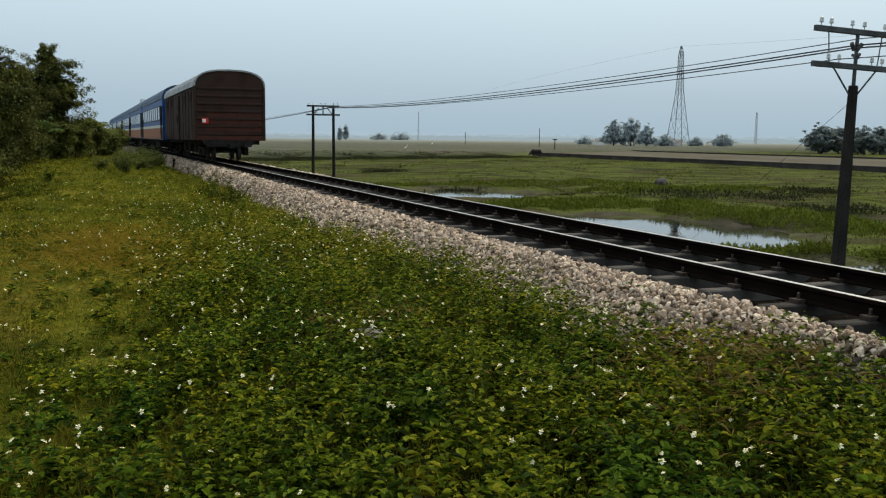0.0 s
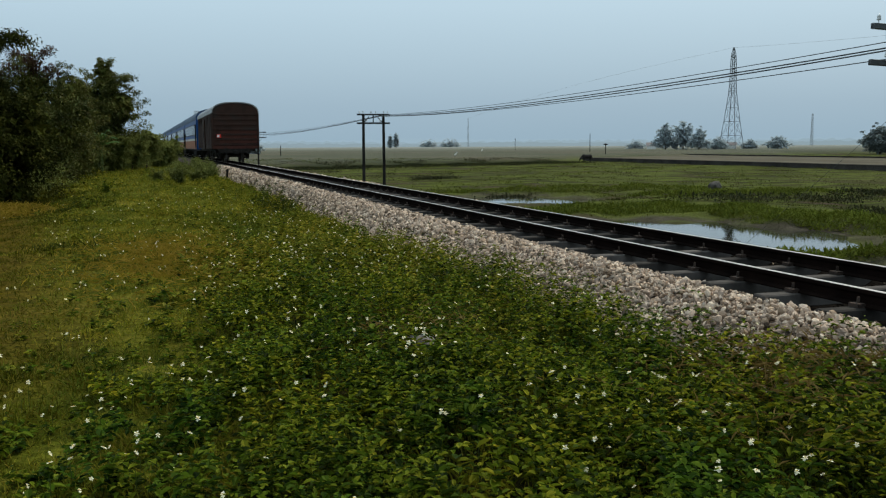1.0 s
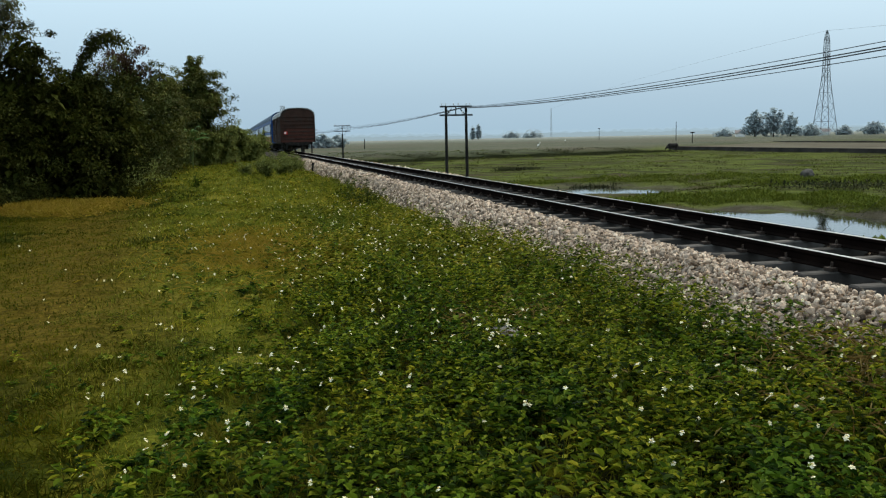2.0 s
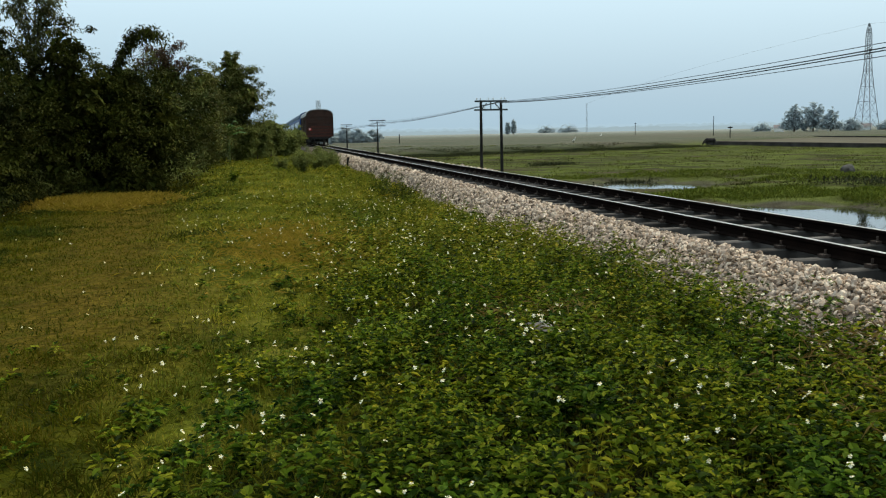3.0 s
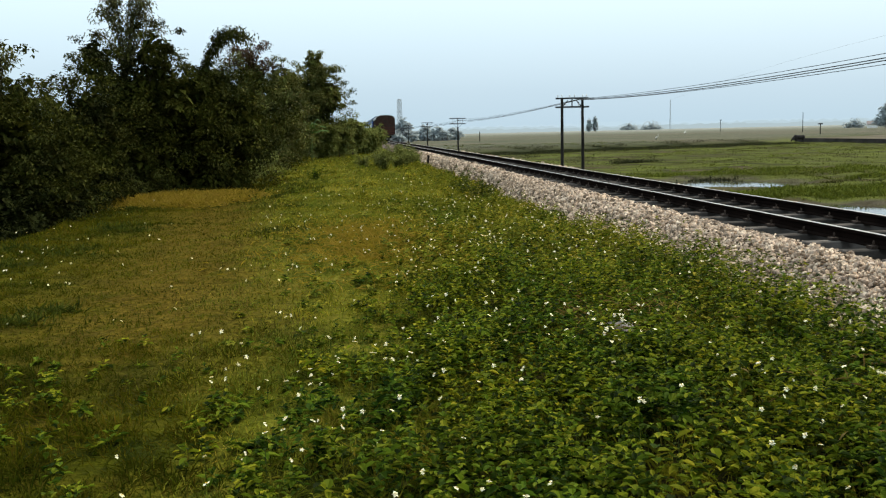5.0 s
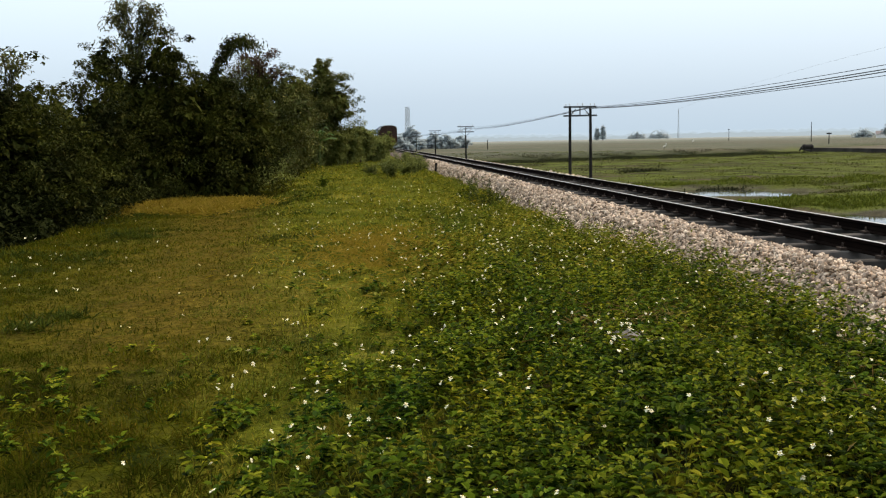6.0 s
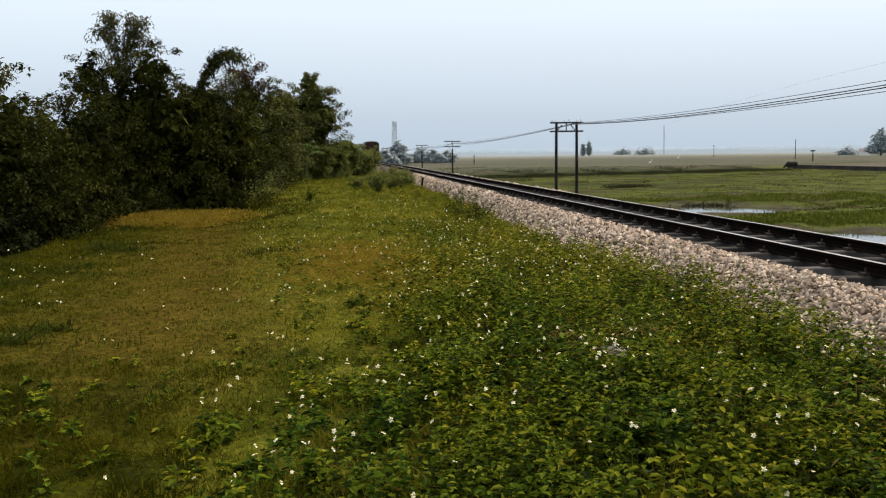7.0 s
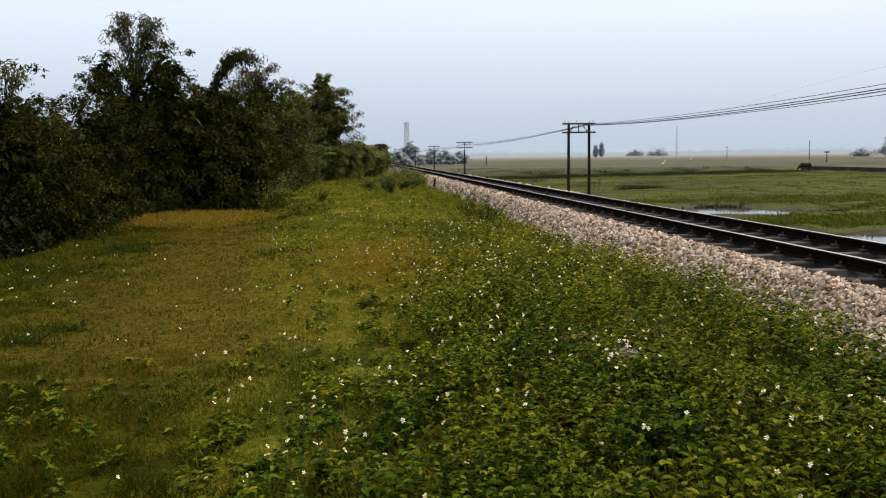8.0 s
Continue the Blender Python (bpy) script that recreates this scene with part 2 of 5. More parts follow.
def ground_material():
    m = bpy.data.materials.new("grass_and_earth")
    m.use_nodes = True
    n, l = m.node_tree.nodes, m.node_tree.links
    bsdf = n["Principled BSDF"]
    bsdf.inputs["Roughness"].default_value = 0.95
    bsdf.inputs["Specular IOR Level"].default_value = 0.01
    pos = n.new("ShaderNodeNewGeometry").outputs["Position"]

    def noise_ramp(scale, cols, lo=0.35, hi=0.65, stretch=(1, 1, 1), turn=0):
        mp = n.new("ShaderNodeMapping")
        mp.inputs["Scale"].default_value = stretch
        rot = n.new("ShaderNodeVectorRotate")
        rot.rotation_type = "Z_AXIS"
        rot.inputs["Angle"].default_value = radians(-turn)
        l.new(pos, rot.inputs["Vector"])
        l.new(rot.outputs[0], mp.inputs[0])
        t = n.new("ShaderNodeTexNoise")
        t.inputs["Scale"].default_value, t.inputs["Detail"].default_value = scale, 6
        l.new(mp.outputs[0], t.inputs["Vector"])
        r = n.new("ShaderNodeValToRGB")
        r.color_ramp.elements[0].position, r.color_ramp.elements[0].color = lo, (*cols[0], 1)
        r.color_ramp.elements[1].position, r.color_ramp.elements[1].color = hi, (*cols[-1], 1)
        for i, c in enumerate(cols[1:-1]):
            e = r.color_ramp.elements.new(lo + (hi - lo) * (i + 1) / (len(cols) - 1))
            e.color = (*c, 1)
        l.new(t.outputs[0], r.inputs[0])
        return r.outputs[0]

    def attr(key):
        a = n.new("ShaderNodeAttribute")
        a.attribute_name = key
        return a.outputs["Fac"]

    def mix(fac, a, b, how="MIX"):
        x = n.new("ShaderNodeMix")
        x.data_type, x.blend_type = "RGBA", how
        if isinstance(fac, float):
            x.inputs[0].default_value = fac
        else:
            l.new(fac, x.inputs[0])
        l.new(a, x.inputs[6])
        l.new(b, x.inputs[7])
        return x.outputs[2]

    verge = noise_ramp(1.9, [(0.014, 0.020, 0.002), (0.045, 0.048, 0.003), (0.062, 0.052, 0.005)])
    marsh = noise_ramp(0.30, [(0.075, 0.058, 0.038), (0.030, 0.034, 0.014), (0.056, 0.062, 0.018), (0.095, 0.115, 0.024), (0.046, 0.048, 0.018), (0.07, 0.062, 0.03)], 0.32, 0.68, (0.3, 1, 1), -30)
    paddy = noise_ramp(0.05, [(0.08, 0.086, 0.06), (0.103, 0.106, 0.076), (0.12, 0.106, 0.08)], 0.35, 0.65, (0.3, 1, 1), -20)
    earth = noise_ramp(3.0, [(0.062, 0.042, 0.005), (0.10, 0.066, 0.010), (0.06, 0.05, 0.005)])
    wet = noise_ramp(1.0, [(0.045, 0.038, 0.03), (0.09, 0.078, 0.062)])
    verge = mix(attr("fresh"), verge, noise_ramp(1.3, [(0.042, 0.052, 0.005), (0.10, 0.108, 0.010), (0.14, 0.128, 0.018)]))
    c = mix(attr("field"), verge, marsh)
    # Dark scrub, with the bank face's shade put into the same colour.
    c = mix(attr("scrub"), c, noise_ramp(0.5, [(0.012, 0.016, 0.006), (0.03, 0.036, 0.013)]))
    c = mix(attr("paddy"), c, paddy)
    # Distance haze is put into the colour: the far fields pale outwards.
    c = mix(attr("far_haze"), c, noise_ramp(0.012, [(0.22, 0.23, 0.205), (0.26, 0.275, 0.25)], 0.35, 0.65, (0.3, 1, 1), -20))
    c = mix(attr("dirt"), c, earth)
    c = mix(attr("mud"), c, wet)
    # Shade in the gaps between herbs is put into the ground colour here.
    c = mix(attr("herb_shade"), c, noise_ramp(6, [(0.003, 0.003, 0.0015), (0.013, 0.010, 0.005)]))
    c = mix(0.6, c, noise_ramp(14, [(0.35, 0.35, 0.35), (1.2, 1.2, 1.2)]), "MULTIPLY")
    l.new(c, bsdf.inputs["Base Color"])
    t = n.new("ShaderNodeTexNoise")
    t.inputs["Scale"].default_value, t.inputs["Detail"].default_value = 9, 6
    l.new(pos, t.inputs["Vector"])
    bp = n.new("ShaderNodeBump")
    bp.inputs["Strength"].default_value, bp.inputs["Distance"].default_value = 0.9, 0.12
    l.new(t.outputs[0], bp.inputs["Height"])
    l.new(bp.outputs[0], bsdf.inputs["Normal"])
    return m


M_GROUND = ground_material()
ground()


def water_material():
    m = bpy.data.materials.new("still_water")
    m.use_nodes = True
    n, l = m.node_tree.nodes, m.node_tree.links
    b = n["Principled BSDF"]
    b.inputs["Base Color"].default_value = (0.035, 0.035, 0.028, 1)
    b.inputs["Roughness"].default_value = 0.06
    b.inputs["IOR"].default_value = 1.33
    t = n.new("ShaderNodeTexNoise")
    t.inputs["Scale"].default_value, t.inputs["Detail"].default_value = 2.5, 3
    l.new(n.new("ShaderNodeNewGeometry").outputs["Position"], t.inputs["Vector"])
    bp = n.new("ShaderNodeBump")
    bp.inputs["Strength"].default_value, bp.inputs["Distance"].default_value = 0.12, 0.02
    l.new(t.outputs[0], bp.inputs["Height"])
    l.new(bp.outputs[0], b.inputs["Normal"])
    return m


def water(cx, cy, rx, ry):
    bm = bmesh.new()
    v = [bm.verts.new((cx + rx * math.cos(a), cy + ry * math.sin(a), WATER)) for a in np.linspace(0, 2 * math.pi, 40)[:-1]]
    bm.faces.new(v)
    return tagged(part("water", bm, M_WATER), "still shallow pond reflecting the pale sky", "water", kind="structure")


M_WATER = water_material()
water(19.5, 32.5, 9.5, 10.5)
water(22.5, 56.5, 7.2, 7.2)
water(20.5, 17.5, 6.5, 4.2)

# ---------------------------------------------------------------- railway
def bed_z(x, y):
    e = ballast_edge(y) - 0.25
    z = -0.62 + 0.605 * smoothstep(0, 1, (x - e) / np.maximum(4.5 - e, 0.2))
    z = np.where((x > 4.70) & (x < 6.34), -0.07, z)
    return np.where(x > 6.7, -0.03 - 0.75 * smoothstep(6.9, 8.1, x), z)


def ballast_bed():
    xs = np.array([3.0, 3.3, 3.6, 3.9, 4.2, 4.4, 4.58, 4.72, 5.56, 6.25, 6.36, 6.75, 6.95, 7.3, 7.7, 8.1])
    ys = np.concatenate([np.arange(-40, 80, 0.5), np.arange(80, 1200, 8.0)])
    X, Y = np.meshgrid(xs, ys)
    Z = bed_z(X, Y) + 0.015 * waves(X, Y, 6, 0.9)
    Z[:, 0] -= 0.25
    Z[:, -1] -= 0.8
    v = np.stack([X, Y, Z], -1).reshape(-1, 3)
    nx = len(xs)
    i = (np.arange(len(ys) - 1)[:, None] * nx + np.arange(nx - 1)[None]).ravel()
    me = np_mesh("ballast", v, np.stack([i, i + 1, i + nx + 1, i + nx], 1), M_BED, True)
    me.materials.append(M_DARKBED)
    me.polygons.foreach_set("material_index", [1 if 4.55 < xs[int(k) % nx] < 6.3 else 0 for k in i])
    return tagged(new("ballast", me), "pinkish grey crushed stone ballast under the track", "ballast", kind="structure")


# Near-black bed for the strip between the rails.
M_DARKBED = surface("dark_bed", [(0.004, 0.0035, 0.003), (0.011, 0.009, 0.007)], spec=0.01, rough=0.95, scale=10, fine=30, bump=1.0, depth=0.03)
ballast = ballast_bed()

track = tagged(new("railway_track"), "single narrow gauge railway track on concrete sleepers", "railway track", kind="structure")
PROFILE = [(-0.062, 0.0), (0.062, 0.0), (0.062, 0.012), (0.012, 0.03), (0.009, 0.095), (0.033, 0.115), (0.033, 0.138), (0.026, 0.15), (-0.026, 0.15), (-0.033, 0.138), (-0.033, 0.115), (-0.009, 0.095), (-0.012, 0.03), (-0.062, 0.012)]


def rail(x):
    bm = bmesh.new()
    ends = []
    for y in (-40.0, 1200.0):
        ends.append([bm.verts.new((x + px, y, pz * 0.85 + 0.032)) for px, pz in PROFILE])
    k = len(PROFILE)
    for i in range(k):
        f = bm.faces.new((ends[0][i], ends[0][(i + 1) % k], ends[1][(i + 1) % k], ends[1][i]))
        f.material_index = 1 if i == 7 else 0
    bm.faces.new(ends[0][::-1])
    bm.faces.new(ends[1])
    ob = part("rail", bm, M_RAIL, track, "rusty dark rail with a worn bright head")
    ob.data.materials.append(M_RAILTOP)
    return ob


for side in (-1, 1):
    rail(TRACK_X + side * GAUGE / 2)


def sleeper_mesh():
    bm = bmesh.new()
    box(bm, -0.95, 0.95, -0.08, 0.08, -0.16, 0.0)
    for v in bm.verts:
        if v.co.z > -0.01:
            v.co.y *= 0.82
            v.co.z = 0.0 if abs(v.co.x) > 0.3 else -0.02
    bevelled(bm, 0.012, 1)
    me = bpy.data.meshes.new("sleeper")
    bmesh.ops.recalc_face_normals(bm, faces=bm.faces[:])
    bm.to_mesh(me)
    bm.free()
    me.materials.append(M_SLEEPER)
    return me


def clip_mesh():
    bm = bmesh.new()
    for s in (-1, 1):
        box(bm, s * 0.062, s * 0.13, -0.05, 0.05, 0.0, 0.03)
        tube(bm, (s * 0.085, 0, 0.0), (s * 0.085, 0, 0.075), 0.014, 0.012, 6)
    me = bpy.data.meshes.new("rail_clip")
    bm.to_mesh(me)
    bm.free()
    me.materials.append(M_CLIP)
    return me


def sleepers():
    sm, cm = sleeper_mesh(), clip_mesh()
    far = bmesh.new()
    for k in range(-20, 560):
        y = 4.9 + 0.723 * k
        if y < 150:
            s = new("sleeper", sm)
            s.parent = track
            s.location = (TRACK_X + random.uniform(-0.02, 0.02), y + random.uniform(-0.02, 0.02), 0.03 + random.uniform(-0.006, 0.002))
            s.rotation_euler = (0, 0, random.uniform(-0.012, 0.012))
            if 2 < y < 30:
                for side in (-1, 1):
                    c = new("rail_clip", cm)
                    c.parent = s
                    c.location = (side * GAUGE / 2, 0, 0.002)
        else:
            box(far, TRACK_X - 0.95, TRACK_X + 0.95, y - 0.1, y + 0.1, -0.12, 0.03)
    ob = part("far_sleepers", far, M_SLEEPER, track)
    tagged(ob, kind="stuff")


sleepers()

# ---------------------------------------------------------------- telegraph line
LINE_X = 13.0
POLES = [(-28.0, 3.2), (13.7, 3.2), (54.5, 2.98), (112.4, 2.75), (156.0, 2.75), (205.0, 2.7), (255.0, 2.7)]   # place along the track, height of the top arm
ARM_U = (-0.84, -0.62, -0.14, 0.14, 0.62, 0.84)
ARM_L = (-0.62, -0.38, 0.38, 0.62)


def insulator(parent, x, z):
    bm = bmesh.new()
    lathe(bm, [(0.008, 0), (0.008, 0.05), (0.034, 0.055), (0.038, 0.085), (0.024, 0.095), (0.034, 0.105), (0.03, 0.14), (0.012, 0.155)], 8, pose(x, 0, z))
    return part("insulator", bm, M_PORC, parent, "white porcelain insulator", True)


def crossarm(parent, z, half, x0=0.0):
    bm = bmesh.new()
    box(bm, x0 - half, x0 + half, -0.045, 0.045, z - 0.05, z + 0.05)
    bevelled(bm, 0.008, 1)
    return part("crossarm", bm, M_STEEL, parent)


def strut(name, parent, a, b, r=0.016):
    bm = bmesh.new()
    tube(bm, a, b, r, r, 6)
    return part(name, bm, M_STEEL, parent)


def single_pole(y, top, lean=0.0):
    base = ground_z(np.array([LINE_X]), np.array([y]))[0] - 0.3
    pole = new("telegraph_pole")
    pole.matrix_basis = pose(LINE_X - lean * 2.6, y, base, 0, math.degrees(math.atan(lean)), 0)
    h = top - base
    bm = bmesh.new()
    rings = []
    for w, z in ((0.115, 0), (0.068, h - 0.95)):
        rings.append([bm.verts.new((sx * w, sy * w, z)) for sx, sy in ((-1, -1), (1, -1), (1, 1), (-1, 1))])
    for i in range(4):
        bm.faces.new((rings[0][i], rings[0][(i + 1) % 4], rings[1][(i + 1) % 4], rings[1][i]))
    bm.faces.new(rings[0][::-1])
    bm.faces.new(rings[1])
    bevelled(bm, 0.02, 1)
    part("post", bm, M_CONC, pole, "tapered grey concrete post")
    strut("mast_pipe", pole, (0, 0, h - 1.1), (0, 0, h + 0.05), 0.035)
    crossarm(pole, h, 0.97)
    crossarm(pole, h - 0.62, 0.97)
    for s in (-1, 1):
        strut("brace", pole, (s * 0.5, 0, h - 0.65), (s * 0.06, 0, h - 1.15))
        strut("hanger", pole, (s * 0.62, 0.05, h), (s * 0.55, 0.05, h - 0.62), 0.011)
        strut("fitting", pole, (s * 0.12, 0, h - 0.2), (s * 0.03, 0.03, h - 0.32), 0.04)
        strut("fitting", pole, (0.0, s * 0.09, h - 0.4), (0.02, -s * 0.05, h - 0.46), 0.03)
    for x in ARM_U:
        insulator(pole, x, h + 0.05)
    for x in ARM_L:
        insulator(pole, x, h - 0.57)
    return tagged(pole, "grey concrete telegraph pole with two insulator arms", "telegraph pole", "telegraph line")


def double_pole(y, top):
    base = ground_z(np.array([LINE_X]), np.array([y]))[0] - 0.3
    pole = new("telegraph_pole")
    pole.matrix_basis = pose(LINE_X, y, base)
    h = top - base
    for s in (-1, 1):
        bm = bmesh.new()
        tube(bm, (s * 0.62, 0, 0), (s * 0.60, 0, h + 0.05), 0.10, 0.075, 10)
        part("post", bm, M_CONC, pole)
        strut("brace", pole, (s * 0.58, 0.06, h - 0.5), (s * 0.25, 0.06, h - 0.12), 0.03)
    crossarm(pole, h, 0.97)
    crossarm(pole, h - 0.5, 0.99)
    strut("hanger", pole, (0, 0.05, h), (0, 0.05, h - 0.5), 0.035)
    for x in ARM_U:
        insulator(pole, x, h + 0.05)
    for x in ARM_L:
        insulator(pole, x, h - 0.45)
    return tagged(pole, "twin-post telegraph pole with two dark crossarms", "telegraph pole", "telegraph line")


def guy_wire():
    bm = bmesh.new()
    tube(bm, (13.1, 13.7, 2.0), (12.9, 20.0, -2.2), 0.004, 0.004, 6)
    tagged(part("guy_wire", bm, M_WIRE), "thin steel guy wire staying a telegraph pole", "guy wire")


def span(a, b, sag, r=0.011):
    """A wire that hangs between two points."""
    bm = bmesh.new()
    a, b = Vector(a), Vector(b)
    n = 24
    pts = [a.lerp(b, i / n) - Vector((0, 0, 4 * sag * (i / n) * (1 - i / n))) for i in range(n + 1)]
    rings = [[bm.verts.new(p + Vector((r * math.cos(k * 2.094), 0, r * math.sin(k * 2.094)))) for k in range(3)] for p in pts]
    for p, q in zip(rings, rings[1:]):
        for k in range(3):
            bm.faces.new((p[k], p[(k + 1) % 3], q[(k + 1) % 3], q[k]))
    return tagged(part("telegraph_wire", bm, M_WIRE), "dark sagging wire strung between telegraph poles", "wire", "telegraph wires")


for (y, top), nxt in zip(POLES, POLES[1:] + [None]):
    if abs(y - 54.5) < 1:
        double_pole(y, top)
    else:
        single_pole(y, top, 0.035 if abs(y - 13.7) < 1 else 0.0)
    if nxt:
        near, far = abs(y - 13.7) < 1, abs(nxt[0] - 13.7) < 1
        twin, to_twin = abs(y - 54.5) < 1, abs(nxt[0] - 54.5) < 1
        for i, (x, dz) in enumerate(((0.06, -0.12), (-0.02, -0.24), (-0.04, -0.29), (-0.40, -0.50))):
            ends = []
            for post, twinned, leaning in ((y, twin, near), (nxt[0], to_twin, far)):
                px = 0.55 - 0.06 * i if twinned else x
                pz = -0.02 - 0.03 * i if twinned else dz
                ends.append((LINE_X + px + (0.1 if leaning else 0), post, (top if post == y else nxt[1]) + pz))
            span(*ends, 0.24 + 0.03 * (i % 3), 0.016 if i in (1, 2) else 0.010)
guy_wire()

# ---------------------------------------------------------------- train
M_BROWN = surface("weathered_red_brown_paint", [(0.028, 0.018, 0.015), (0.05, 0.027, 0.021), (0.036, 0.03, 0.026)], pick="own", rough=0.75, scale=1.2, fine=25, fine_mix=0.5)
M_RUSTRED = surface("faded_red_paint", [(0.055, 0.024, 0.018), (0.085, 0.032, 0.024)], pick="own", rough=0.75, scale=2, fine=30, fine_mix=0.5)
M_ROOF = surface("pale_roof_sheet", [(0.22, 0.22, 0.22), (0.36, 0.36, 0.36)], pick="own", rough=0.5, metal=0.2, scale=1, fine=14)
M_COACHROOF = surface("blue_grey_roof_sheet", [(0.06, 0.09, 0.14), (0.10, 0.14, 0.20)], pick="own", rough=0.55, scale=1, fine=14)
M_UNDER = surface("grimy_underframe", [(0.012, 0.011, 0.010), (0.03, 0.027, 0.024)], pick="own", rough=0.85, scale=4, fine=30)
M_TYRE = surface("wheel_steel", [(0.06, 0.05, 0.045), (0.16, 0.14, 0.13)], pick="own", rough=0.45, metal=0.7, scale=5, fine=40)
M_BLUE = surface("blue_coach_paint", [(0.012, 0.055, 0.20), (0.02, 0.085, 0.28)], pick="own", rough=0.4, scale=1.0, fine=12, bump=0.05)
M_CREAM = surface("cream_stripe_paint", [(0.45, 0.45, 0.40), (0.58, 0.57, 0.50)], pick="own", rough=0.5, scale=1.5, fine=14, bump=0.05)
M_ORANGE = surface("dull_orange_paint", [(0.22, 0.075, 0.03), (0.32, 0.115, 0.045)], pick="own", rough=0.5, scale=1.5, fine=14, bump=0.05)
M_GLASS = surface("dark_window_glass", [(0.012, 0.016, 0.02), (0.025, 0.03, 0.035)], pick="own", rough=0.08, scale=2, bump=0, spec=0.6)
M_SIGNRED = surface("red_tail_sign", [(0.55, 0.03, 0.02), (0.65, 0.05, 0.03)], pick="own", rough=0.5, bump=0)
M_SIGNWHITE = surface("white_tail_sign", [(0.75, 0.75, 0.72), (0.82, 0.82, 0.8)], pick="own", rough=0.5, bump=0)


def arch(w, z_eave, z_top, n=12):
    """The curve of a roof, from one eave to the other."""
    out = []
    for i in range(n + 1):
        a = math.pi * i / n
        c, s = math.cos(a), math.sin(a)
        out.append((-w * math.copysign(abs(c) ** 0.75, c), z_eave + (z_top - z_eave) * s ** 0.8))
    return out


def roof(parent, w, z0, z1, y0, y1, mat, over=0.05, thick=0.06):
    bm = bmesh.new()
    outer = arch(w + over, z0, z1)
    inner = arch(w + over - thick, z0, z1 - thick)
    rings = []
    for y in (y0, y1):
        rings.append(([bm.verts.new((x, y, z)) for x, z in outer], [bm.verts.new((x, y, z - 0.005)) for x, z in inner]))
    for i in range(len(outer) - 1):
        (a, b), (c, d) = rings
        bm.faces.new((a[i], a[i + 1], c[i + 1], c[i]))
        bm.faces.new((b[i], d[i], d[i + 1], b[i + 1]))
        bm.faces.new((a[i], b[i], b[i + 1], a[i + 1]))
        bm.faces.new((c[i], c[i + 1], d[i + 1], d[i]))
    for k in (0, -1):
        bm.faces.new((rings[0][0][k], rings[1][0][k], rings[1][1][k], rings[0][1][k]))
    return part("roof", bm, mat, parent, smooth=False)


def shell(bm, w, z0, z_eave, z_top, y0, y1):
    """A closed body whose ends follow the roof's arch."""
    ring = [(-w, z0)] + [(x, z - 0.07) for x, z in arch(w - 0.012, z_eave, z_top)] + [(w, z0)]
    ends = [[bm.verts.new((x, y, z)) for x, z in ring] for y in (y0, y1)]
    k = len(ring)
    for i in range(k):
        bm.faces.new((ends[0][i], ends[0][(i + 1) % k], ends[1][(i + 1) % k], ends[1][i]))
    bm.faces.new(ends[0][::-1])
    bm.faces.new(ends[1])


def bogie(parent, y):
    ob = new("bogie")
    ob.parent = parent
    ob.location = (0, y, 0)
    for s in (-1, 1):
        bm = bmesh.new()
        box(bm, s * 0.78 - 0.07, s * 0.78 + 0.07, -1.35, 1.35, 0.50, 0.74)
        for v in bm.verts:
            if abs(v.co.y) > 1 and v.co.z < 0.6:
                v.co.z += 0.1
        for yy in (-0.95, 0.95):
            box(bm, s * 0.82 - 0.1, s * 0.82 + 0.1, yy - 0.17, yy + 0.17, 0.40, 0.72)
        for yy in (-0.16, 0.0, 0.16):
            tube(bm, (s * 0.82, yy, 0.42), (s * 0.82, yy, 0.80), 0.07, 0.07, 8)
        part("side_frame", bm, M_UNDER, ob)
    bm = bmesh.new()
    box(bm, -0.8, 0.8, -0.2, 0.2, 0.55, 0.9)
    bevelled(bm, 0.03, 1)
    part("bolster", bm, M_UNDER, ob)
    sets = []
    for yy in (-0.95, 0.95):
        bm = bmesh.new()
        tube(bm, (-0.85, 0, 0), (0.85, 0, 0), 0.065, 0.065, 8)
        for s in (-1, 1):
            m = pose(s * 0.53, 0, 0, 0, 90 * s, 0)
            lathe(bm, [(0.40, -0.075), (0.43, -0.06), (0.43, -0.045), (0.395, -0.04), (0.385, 0.055), (0.33, 0.06), (0.31, 0.02), (0.12, 0.02), (0.1, 0.07)], 20, m)
            for q in range(3):
                a = q * 2.094
                tube(bm, (s * 0.56, 0.2 * math.cos(a), 0.2 * math.sin(a)), (s * 0.572, 0.2 * math.cos(a), 0.2 * math.sin(a)), 0.04, 0.04, 6)
        ws = part("wheelset", bm, M_TYRE, ob, "worn steel wheels on an axle")
        ws.location = (0, yy, 0.56)
        sets.append(ws)
    return sets


